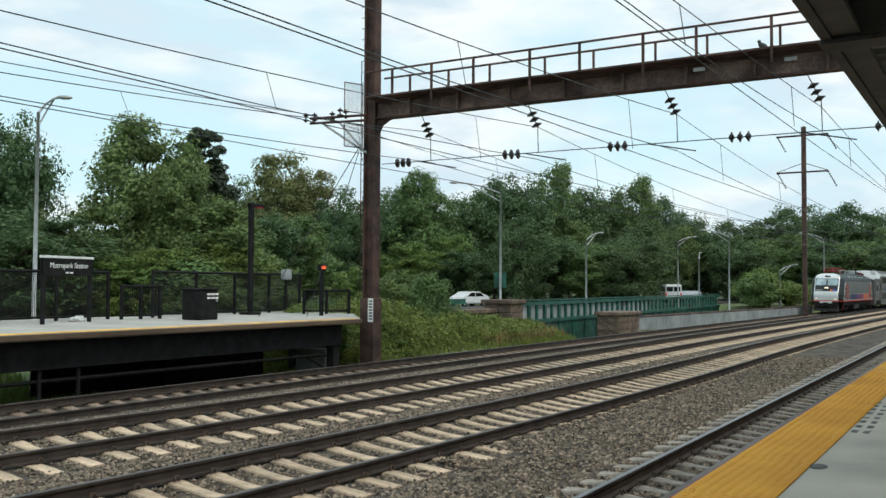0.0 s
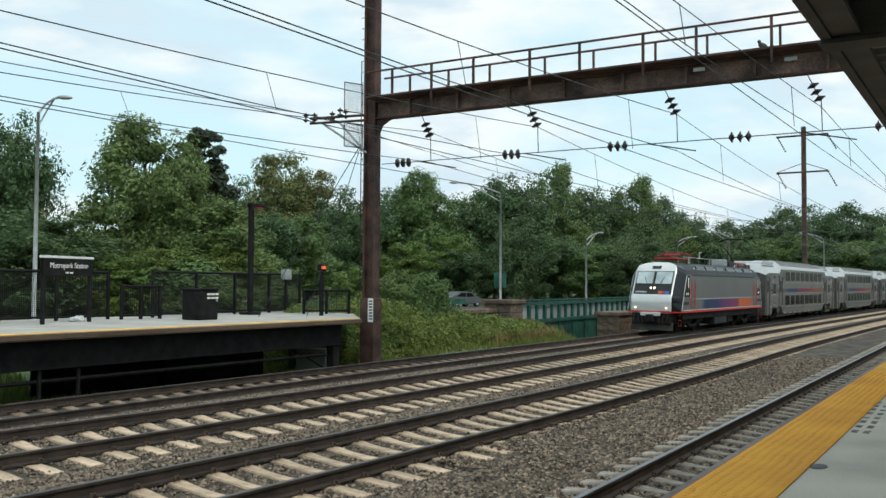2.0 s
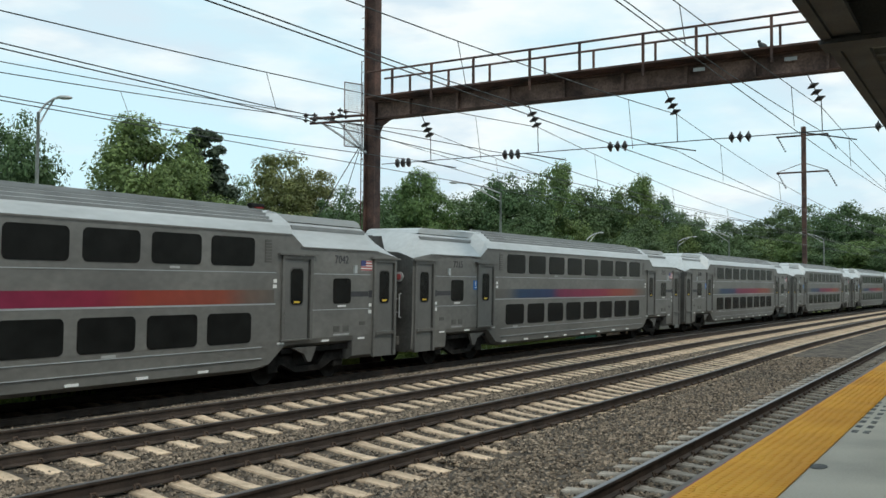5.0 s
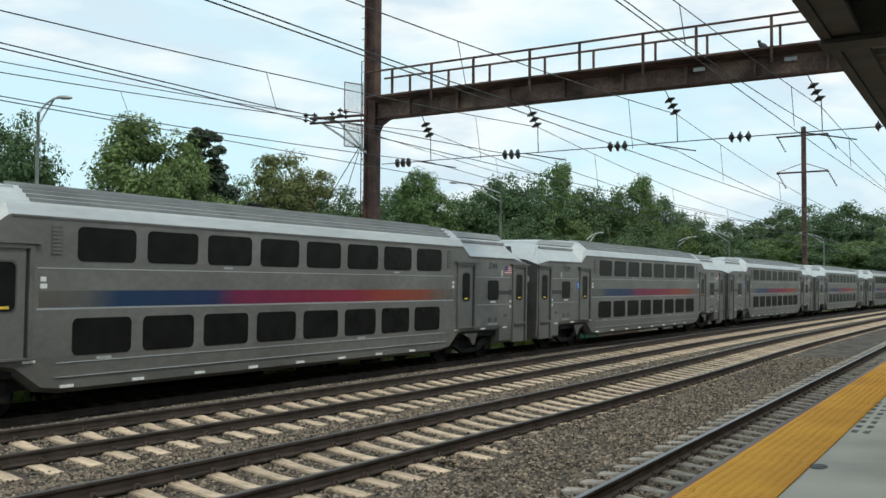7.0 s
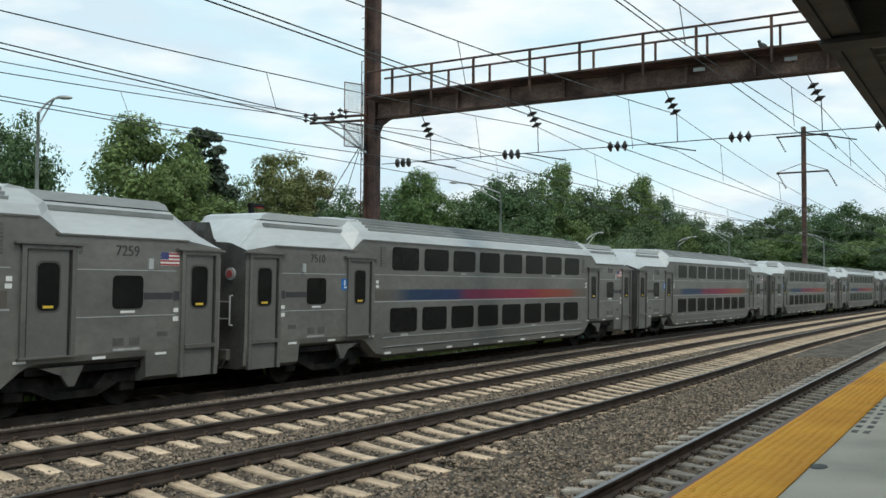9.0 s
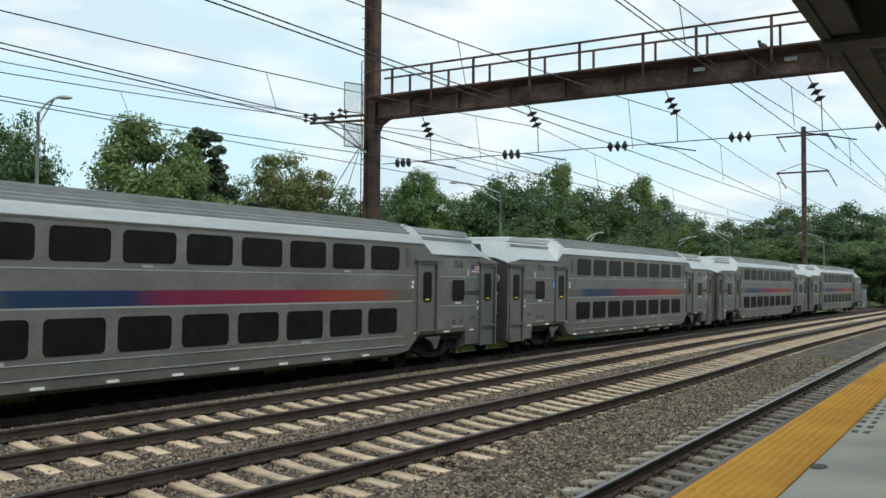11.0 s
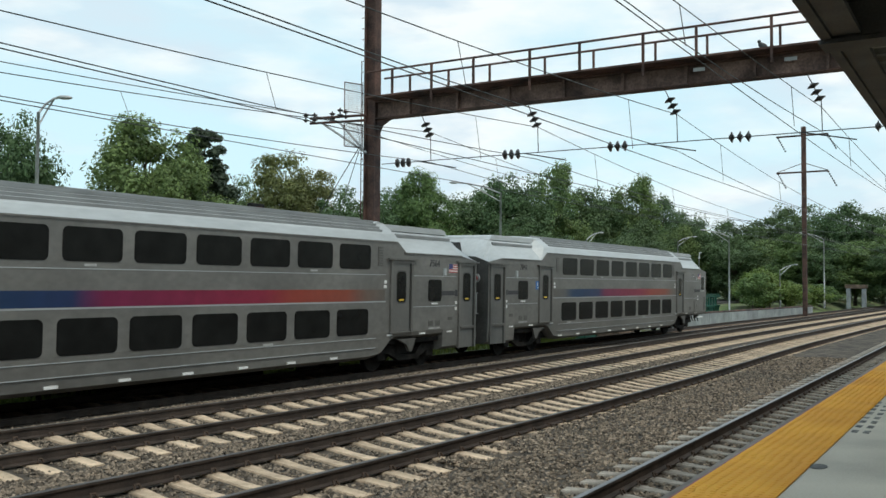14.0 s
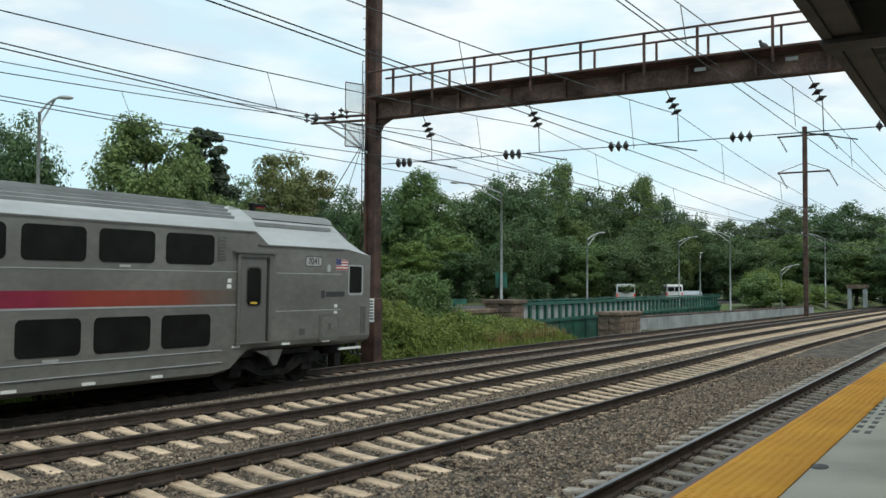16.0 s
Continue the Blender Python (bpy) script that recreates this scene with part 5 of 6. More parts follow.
ROAD_Z = 0.22
van_parked = van("white passenger van standing on the road", M["car_white"], pose(117.8, 38.4, ROAD_Z, 0, 0, 206))
for x, y, a in ((121.7, 37.3, 203), (126, 37.6, 200)):
    vehicle("car", "silver car waiting on the road", "car", M["car_silver"], CAR, CAR_W, 4.5, 1.75, 1.45, pose(x, y, ROAD_Z, 0, 0, a))
van_moving = van("white van driving slowly along the road", M["car_white"], pose(95, 36, ROAD_Z))
pickup = vehicle("car", "dark grey car driving along the road", "car", M["car_grey"], CAR, CAR_W, 4.5, 1.85, 1.6, pose(57, 50, ROAD_Z))
barrier = thing("barricade", "low barricade with two red reflective panels", "barricade", pose(44.6, 38.7, -0.1))
for x in (-0.75, 0.75):
    part("panel", boxed(x - 0.5, x + 0.5, -0.04, 0.04, 0.55, 1.1, 0.02), M["red_line"], barrier, "red panel")
    part("leg", boxed(x - 0.05, x + 0.05, -0.03, 0.03, -0.2, 0.55), M["galv"], barrier)
white_car = vehicle("car", "white car driving along the road", "car", M["car_white"], CAR, CAR_W, 4.5, 1.75, 1.45, pose(80, 46, ROAD_Z))


# ---- the train ----
CAR_L = 25.91
HALF = CAR_L / 2


def loft(bm, stations, mats):
    """Skins a body from stations (x, [(y, z) ...]) from one side's foot over the roof to the other's."""
    prev = None
    for x, prof in stations:
        ring = [bm.verts.new((x, y, z)) for y, z in prof]
        if prev:
            n = len(ring)
            for k in range(n):
                f = bm.faces.new((prev[k], prev[(k + 1) % n], ring[(k + 1) % n], ring[k]))
                f.material_index = mats(k, n)
        else:
            bm.faces.new(ring)
        prev = ring
    bm.faces.new(prev[::-1])
    bmesh.ops.recalc_face_normals(bm, faces=bm.faces)
    return bm


def car_profile(zb, ze, y4, z4, y5, z5, z6):
    half = [(-1.30, zb), (-1.49, zb + 0.10), (-1.524, max(1.15, zb + 0.2)), (-1.524, ze), (y4, z4), (y5, z5), (-0.45, z6 - 0.02), (0.0, z6)]
    return half + [(-y, z) for y, z in half[-2::-1]]


def plate(name, parent, outline, mat, y=-1.524, proud=0.008, label="", sides=(-1, 1), deep=0.03):
    """A flat panel on the side of a body, alike on both sides."""
    obs = []
    for s in sides:
        bm = bmesh.new()
        prism(bm, outline, s * (abs(y) - deep), s * (abs(y) + proud), "y")
        obs.append(part(name, fixed(bm), mat, parent, label))
    return obs


def bogie(parent, x, wheels=(-1.3, 1.3), r=0.46, name="bogie"):
    bm = bmesh.new()
    for s in (-1, 1):
        prism(bm, [(x - 1.9, 0.55), (x - 1.7, 0.80), (x - 0.7, 0.72), (x - 0.4, 0.42), (x + 0.4, 0.42), (x + 0.7, 0.72), (x + 1.7, 0.80), (x + 1.9, 0.55), (x + 1.0, 0.50), (x + 0.5, 0.28), (x - 0.5, 0.28), (x - 1.0, 0.50)], s * 1.02, s * 1.18, "y")
    box(bm, x - 0.4, x + 0.4, -1.0, 1.0, 0.45, 0.8)
    b = part(name, fixed(bm), M["dark_under"], parent, "sooty steel bogie frame")
    for w in wheels:
        for s in (-1, 1):
            bm = bmesh.new()
            tube(bm, [(x + w, s * 0.68, r), (x + w, s * 0.82, r)], r, 20)
            tube(bm, [(x + w, s * 0.82, r), (x + w, s * 0.98, r)], 0.16, 10)
            part("wheel", bm, M["dark_under"], b)
        for y0, y1 in ((-1.14, -0.95), (0.95, 1.14)):
            part("axle_box", boxed(x + w - 0.2, x + w + 0.2, y0, y1, 0.3, 0.62, 0.03), M["dark_under"], b)


def passenger_car(label, number_front, number_rear, cab=False):
    root = thing("passenger_car", label, "train car", group="double-deck cars of the train")
    INSET = 0.46
    u0 = -HALF
    end = lambda zb: car_profile(zb, 3.47, -1.08, 3.92, -0.98, 4.10, 4.16)
    tip = lambda zb: car_profile(zb, 3.32, -1.30, 3.40, -1.0, 3.50, 3.55)
    mid = lambda zb: car_profile(zb, 3.76, -1.40, 3.98, -0.96, 4.32, 4.42)

    def ends(low, lip):
        return [(u0 + lip, tip(low + 0.02)), (u0 + 1.42, end(low)), (u0 + 2.40, end(low)), (u0 + 2.42, end(0.93)), (u0 + 4.52, end(0.93)), (u0 + 4.95, mid(0.93)), (u0 + 5.18, mid(0.88)), (u0 + 5.70, mid(0.50)), (u0 + 6.2, mid(0.43))]
    stations = ends(0.50, INSET) + [(-x, p) for x, p in ends(0.92 if cab else 0.50, 0.38 if cab else 0.36)[::-1]]
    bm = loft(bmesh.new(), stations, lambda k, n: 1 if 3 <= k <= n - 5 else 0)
    for f in bm.faces:
        if abs(f.normal.x) > 0.98 and len(f.verts) > 6:
            f.material_index = 2
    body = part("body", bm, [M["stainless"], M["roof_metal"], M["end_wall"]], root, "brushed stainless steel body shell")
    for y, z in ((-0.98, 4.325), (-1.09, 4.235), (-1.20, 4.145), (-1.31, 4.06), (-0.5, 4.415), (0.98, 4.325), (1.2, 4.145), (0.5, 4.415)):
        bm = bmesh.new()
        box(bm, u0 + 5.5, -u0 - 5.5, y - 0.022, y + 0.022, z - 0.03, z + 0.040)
        part("roof_rib", bm, M["roof_shadow"], body, "roof corrugation with shade in its colour")
    for s in (-1, 1):
        bm = bmesh.new()
        box(bm, u0 + 5.0, -u0 - 5.0, min(s * 1.50, s * 1.545), max(s * 1.50, s * 1.545), 3.735, 3.775)
        part("gutter", bm, M["stainless_dull"], body)
    for flip in (1, -1):
        driver = cab and flip == -1
        lip = 0.38 if driver else INSET if flip == 1 else 0.36
        slip = 0.0 if flip == 1 else -0.13 if driver else 0.11

        def X(a, b):
            return sorted((flip * (u0 + a - slip), flip * (u0 + b - slip)))

        def panel(name, a, b, z0, z1, mat, proud, label="", y=-1.524, r=0.0):
            x0, x1 = X(a, b)
            out = rounded(x0, x1, z0, z1, r) if r else [(x0, z0), (x1, z0), (x1, z1), (x0, z1)]
            return plate(name, root, out, mat, y=y, proud=proud, label=label)
        # raised roof pod with a sloped end and a lip coloured as if shadowed
        bm = bmesh.new()
        prism(bm, [(flip * (u0 + a), z) for a, z in ((1.45, 4.12), (1.55, 4.24), (1.75, 4.30), (5.0, 4.30), (5.3, 4.36), (5.6, 4.12))], -1.0, 1.0, "y")
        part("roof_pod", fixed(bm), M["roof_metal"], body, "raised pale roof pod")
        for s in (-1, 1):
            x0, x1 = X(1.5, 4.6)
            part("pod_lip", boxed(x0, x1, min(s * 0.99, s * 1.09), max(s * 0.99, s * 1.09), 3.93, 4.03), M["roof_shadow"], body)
            x0, x1 = X(1.45, 4.75)
            part("eave", boxed(x0, x1, min(s * 1.50, s * 1.555), max(s * 1.50, s * 1.555), 3.44, 3.475), M["stainless_dull"], body)
        # doors: leaf set back between proud jambs under a drip rail
        doors = ((4.40, 5.36, 1.17, False),) if driver else ((0.66, 1.55, 1.22, True), (4.40, 5.36, 1.17, False))
        for a, b, zb, low in doors:
            x0, x1 = X(a, b)
            c = (x0 + x1) / 2
            foot = 0.52 if low else zb - 0.05
            for s in (-1, 1):
                bm = bmesh.new()
                prism(bm, [(x0, foot), (x1, foot), (x1, 3.16), (x0, 3.16)], s * 1.50, s * 1.530, "y")
                leaf = part("door", fixed(bm), M["door_grey"], root, "grey sliding door")
                bm = bmesh.new()
                for q0, q1, z0, z1 in ((x0 - 0.10, x0 - 0.002, foot, 3.24), (x1 + 0.002, x1 + 0.10, foot, 3.24), (x0 - 0.002, x1 + 0.002, 3.16, 3.24)):
                    box(bm, q0, q1, min(s * 1.50, s * 1.578), max(s * 1.50, s * 1.578), z0, z1)
                part("door_frame", bm, M["stainless_dull"], leaf, "stainless door jambs")
                bm = bmesh.new()
                for q0, q1 in ((x0 + 0.001, x0 + 0.05), (x1 - 0.05, x1 - 0.001)):
                    box(bm, q0, q1, min(s * 1.50, s * 1.534), max(s * 1.50, s * 1.534), foot + 0.01, 3.158)
                part("door_seal", bm, M["gasket"], leaf, "black rubber seal")
                for w, y0, y1, mat, nm in ((0.265, 1.50, 1.533, M["grey_frame"], "window_frame"), (0.23, 1.51, 1.537, M["car_glass"], "door_window")):
                    bm = bmesh.new()
                    prism(bm, rounded(c - w, c + w, 2.245 - w, 2.68 + w, 0.12), s * y0, s * y1, "y")
                    part(nm, fixed(bm), mat, leaf)
                part("label", boxed(c - 0.11, c + 0.11, min(s * 1.53, s * 1.540), max(s * 1.53, s * 1.540), 2.06, 2.11), M["amber"], leaf)
                part("drip_rail", boxed(x0 - 0.24, x1 + 0.24, min(s * 1.50, s * 1.62), max(s * 1.50, s * 1.62), 3.245, 3.29), M["stainless_dull"], root)
                part("sill", boxed(x0 - (0.0 if low else 0.14), x1 + (0.0 if low else 0.14), min(s * 1.50, s * 1.60), max(s * 1.50, s * 1.60), 1.13, 1.215 if low else 1.165), M["stainless_dull"], root, "worn metal door sill")
        if driver:
            cab_end(root, X)
        else:
            panel("single_window", 2.66, 3.42, 2.02, 2.69, M["car_glass"], 0.010, r=0.10)
            panel("reflector", 2.86, 3.22, 1.93, 1.98, M["mark_white"], 0.005)
            panel("lettering_bar", 1.86, 2.64, 2.20, 2.34, M["mark_dark"], 0.004)
            panel("logo_shape", 1.68, 1.84, 2.17, 2.37, M["mark_dark"], 0.004)
            for a, b in ((2.72, 2.98), (3.12, 3.38)):
                panel("hatch", a, b, 1.27, 1.43, M["hatch_grey"], 0.005, "recessed service hatch")
            panel("hatch_label", 2.70, 3.38, 1.18, 1.225, M["mark_pale"], 0.004)
            panel("end_lamp_box", 2.44, 2.56, 2.83, 3.05, M["roof_metal"], 0.05, "small pale side lamp")
        panel("vent", 5.82, 6.06, 3.05, 3.60, M["hatch_grey"], 0.008, "louvred air vent")
        x0, x1 = X(5.82, 6.06)
        for s in (-1, 1):
            bm = bmesh.new()
            for k in range(7):
                box(bm, x0 + 0.02, x1 - 0.02, min(s * 1.52, s * 1.545), max(s * 1.52, s * 1.545), 3.08 + k * 0.072, 3.11 + k * 0.072)
            part("louvre", bm, M["stainless_dull"], root)
        panel("label_plate", 1.98, 2.26, 1.42, 1.52, M["hatch_grey"], 0.005)
        for a, w, z, h in ((2.0, 0.30, 1.04, 0.05), (3.55, 0.30, 1.04, 0.05), (5.30, 0.26, 1.06, 0.05), (5.62, 0.12, 2.56, 0.09), (5.62, 0.14, 2.43, 0.09), (1.70, 0.13, 1.92, 0.09), (1.70, 0.14, 1.73, 0.10)):
            panel("reflector", a, a + w, z, z + h, M["mark_white"], 0.005)
        if flip == 1:
            panel("access_sign", 4.06, 4.36, 2.38, 2.68, M["blue"], 0.006, "blue accessibility sign")
            panel("access_symbol", 4.17, 4.22, 2.50, 2.64, M["mark_white"], 0.009)
            panel("access_symbol", 4.17, 4.28, 2.43, 2.47, M["mark_white"], 0.009)
        else:
            a = 1.27 if cab else 1.70
            x0, x1 = X(a, a + 0.52)
            z = 2.91
            plate("flag", root, [(x0, z), (x1, z), (x1, z + 0.28), (x0, z + 0.28)], M["mark_white"], proud=0.005, label="small flag decal")
            for k in range(4):
                plate("flag_stripe", root, [(x0, z + 0.005 + k * 0.075), (x1, z + 0.005 + k * 0.075), (x1, z + 0.045 + k * 0.075), (x0, z + 0.045 + k * 0.075)], M["flag_red"], proud=0.007)
            plate("flag_corner", root, [(x0, z + 0.13), (x0 + 0.22, z + 0.13), (x0 + 0.22, z + 0.28), (x0, z + 0.28)], M["flag_blue"], proud=0.009)
        num = number_front if flip == 1 else number_rear
        xc = sum(X(2.42, 2.96) if driver else X(2.76, 3.38)) / 2
        for s in (-1, 1):
            letters("car_number", num, 0.24 if driver else 0.30, M["mark_dark"], pose(xc, s * 1.529, 3.11 if driver else 3.18, 90, 0, 0 if s < 0 else 180), root)
        if driver:
            plate("number_plate", root, rounded(xc - 0.33, xc + 0.33, 2.98, 3.24, 0.05), M["mark_dark"], proud=0.0005)
            plate("number_plate", root, rounded(xc - 0.30, xc + 0.30, 3.0, 3.22, 0.04), M["mark_pale"], proud=0.0018, label="pale number plate")
        # end wall: gangway, diaphragm hood, marker lamp, grab irons, jumper cables
        xe = flip * (u0 + lip)
        part("gangway", boxed(*sorted((flip * (u0 + 0.03), flip * (u0 + lip + 0.02))), -0.56, 0.56, 1.0, 3.30, 0.03), M["bellows"], root, "dark rubber gangway")
        bm = bmesh.new()
        prism(bm, [(flip * (u0 + a), z) for a, z in ((0.05, 3.30), (0.12, 3.78), (0.20, 3.98), (0.27, 3.98), (0.42, 3.60), (0.60, 3.50))], -0.50, 0.50, "y")
        part("diaphragm_hood", fixed(bm), M["bellows"], root, "dark hood over the gangway")
        for s in (-1, 1):
            for k, (mat, r, dy, lab) in enumerate(((M["roof_metal"], 0.15, 0.0, "pale marker lamp ring"), (M["flag_red"], 0.09, 0.0, "red marker lens"))):
                bm = bmesh.new()
                tube(bm, [(xe + flip * 0.02, s * 1.06, 2.76), (xe - flip * (0.05 + 0.03 * k), s * 1.06, 2.76)], r, 14)
                part("marker_lamp", bm, mat, root, lab)
            bm = bmesh.new()
            tube(bm, [(xe, s * 1.12, 1.55), (xe - flip * 0.09, s * 1.12, 1.55), (xe - flip * 0.09, s * 1.12, 2.25), (xe, s * 1.12, 2.25)], 0.022, 5)
            for z in (1.7, 2.1):
                tube(bm, [(xe - flip * 0.06, s * 1.12, z), (xe - flip * 0.06, s * 0.72, z)], 0.016, 5)
            part("grab_iron", bm, M["roof_metal"], root, "pale grab iron")
            bm = bmesh.new()
            for k in range(3):
                tube(bm, [(xe, s * (0.7 + 0.16 * k), 0.95), (xe - flip * 0.2, s * (0.68 + 0.16 * k), 0.62 - 0.03 * k), (flip * u0, s * (0.66 + 0.16 * k), 0.55)], 0.03, 5)
            part("jumper_cable", bm, M["gasket"], root, "black jumper cables")
            part("socket_box", boxed(*sorted((xe + flip * 0.02, xe - flip * 0.12)), s * 0.95 - 0.13, s * 0.95 + 0.13, 0.72, 0.98, 0.02), M["hatch_grey"], root)
        part("coupler", boxed(*sorted((flip * (u0 + 0.02), flip * (u0 + 0.8))), -0.25, 0.25, 0.55, 0.95, 0.03), M["dark_under"], root)
        bogie(root, flip * (u0 + 3.85))
        bm = bmesh.new()
        e0, e1 = X(2.45, 5.2)
        box(bm, e0, e1, -1.35, 1.35, 0.80, 0.92)
        # lower box is an added filler for the dark shadow beneath the car
        box(bm, e0 + 0.1, e1 - 0.1, -0.98, 0.98, 0.40, 0.80)
        part("underframe", bm, M["dark_under"], root)
        for s in (-1, 1):
            bm = bmesh.new()
            prism(bm, [(flip * (u0 + a), z) for a, z in ((3.92, 0.94), (4.85, 0.94), (4.60, 0.84), (4.42, 0.78), (4.25, 0.56), (4.12, 0.56))], s * 1.42, s * 1.50, "y")
            part("bracket", fixed(bm), M["hatch_grey"], root, "grimy suspension bracket")
    for i in range(8):
        a = u0 + 6.40 + 1.688 * i
        for z0, z1, nm, da in ((2.95, 3.62, "upper_window", 0.0), (1.15, 1.86, "lower_window", -0.07)):
            plate(nm, root, rounded(a + da, a + da + 1.39, z0, z1, 0.12), M["car_glass"], proud=0.010)
        if i % 4 == 2:
            plate("reflector", root, [(a + 0.5, 2.86), (a + 0.78, 2.86), (a + 0.78, 2.91), (a + 0.5, 2.91)], M["mark_pale"], proud=0.005)
        if i in (0, 5):
            plate("reflector", root, [(a + 0.5, 1.04), (a + 0.85, 1.04), (a + 0.85, 1.10), (a + 0.5, 1.10)], M["mark_pale"], proud=0.005)
        plate("reflector", root, [(a - 0.3, 0.55), (a, 0.55), (a, 0.605), (a - 0.3, 0.605)], M["mark_white"], proud=0.004)
    plate("colour_band", root, [(u0 + 5.60, 2.07), (u0 + 20.31, 2.07), (u0 + 20.31, 2.39), (u0 + 5.60, 2.39)], M["band_car"], proud=0.006, label="blue, crimson and orange band")
    for z, a, h in ((2.03, 5.55, 0.035), (2.80, 5.55, 0.018), (1.02, 6.0, 0.015), (0.75, 6.0, 0.012)):
        plate("bead", root, [(u0 + a, z), (-u0 - a, z), (-u0 - a, z + h), (u0 + a, z + h)], M["roof_metal"], proud=0.009)
    for z in (1.86, 2.79):
        for a, b in ((1.68, 4.24), (CAR_L - 4.24, CAR_L - 1.68)):
            plate("bead", root, [(u0 + a, z), (u0 + b, z), (u0 + b, z + 0.018), (u0 + a, z + 0.018)], M["roof_metal"], proud=0.008)
    return root


def cab_end(root, X):
    """Driver's end: a side window, a round-cornered hatch and a louvre instead of the end door."""
    def panel(name, a, b, z0, z1, mat, proud, label="", r=0.0, y=-1.524):
        x0, x1 = X(a, b)
        plate(name, root, rounded(x0, x1, z0, z1, r) if r else [(x0, z0), (x1, z0), (x1, z1), (x0, z1)], mat, y=y, proud=proud, label=label)
    panel("window_surround", 0.58, 1.24, 2.24, 3.06, M["roof_metal"], 0.006, "pale window surround", 0.07)
    panel("cab_window", 0.66, 1.20, 2.30, 3.02, M["car_glass"], 0.012, "", 0.05)
    panel("hatch", 1.62, 2.44, 1.07, 1.76, M["stainless_dull"], 0.010, "square hatch with clipped corners", 0.05)
    panel("hatch_cover", 1.69, 2.37, 1.14, 1.69, M["stainless"], 0.016, "", 0.18)
    panel("hatch_latch", 1.97, 2.09, 1.33, 1.52, M["hatch_grey"], 0.020)
    panel("louvre", 0.44, 0.68, 1.20, 1.93, M["hatch_grey"], 0.006, "narrow grey louvre")
    panel("lettering_bar", 1.40, 2.18, 2.20, 2.34, M["mark_dark"], 0.004)
    panel("logo_shape", 2.22, 2.38, 2.17, 2.37, M["mark_dark"], 0.004)
    panel("end_lamp_box", 2.06, 2.18, 2.86, 3.04, M["roof_metal"], 0.04)
    panel("hatch", 3.0, 3.22, 1.25, 1.42, M["hatch_grey"], 0.005)
    panel("step_plate", 0.50, 1.45, 0.78, 0.84, M["mark_white"], 0.03, "pale step plate", y=-1.40)


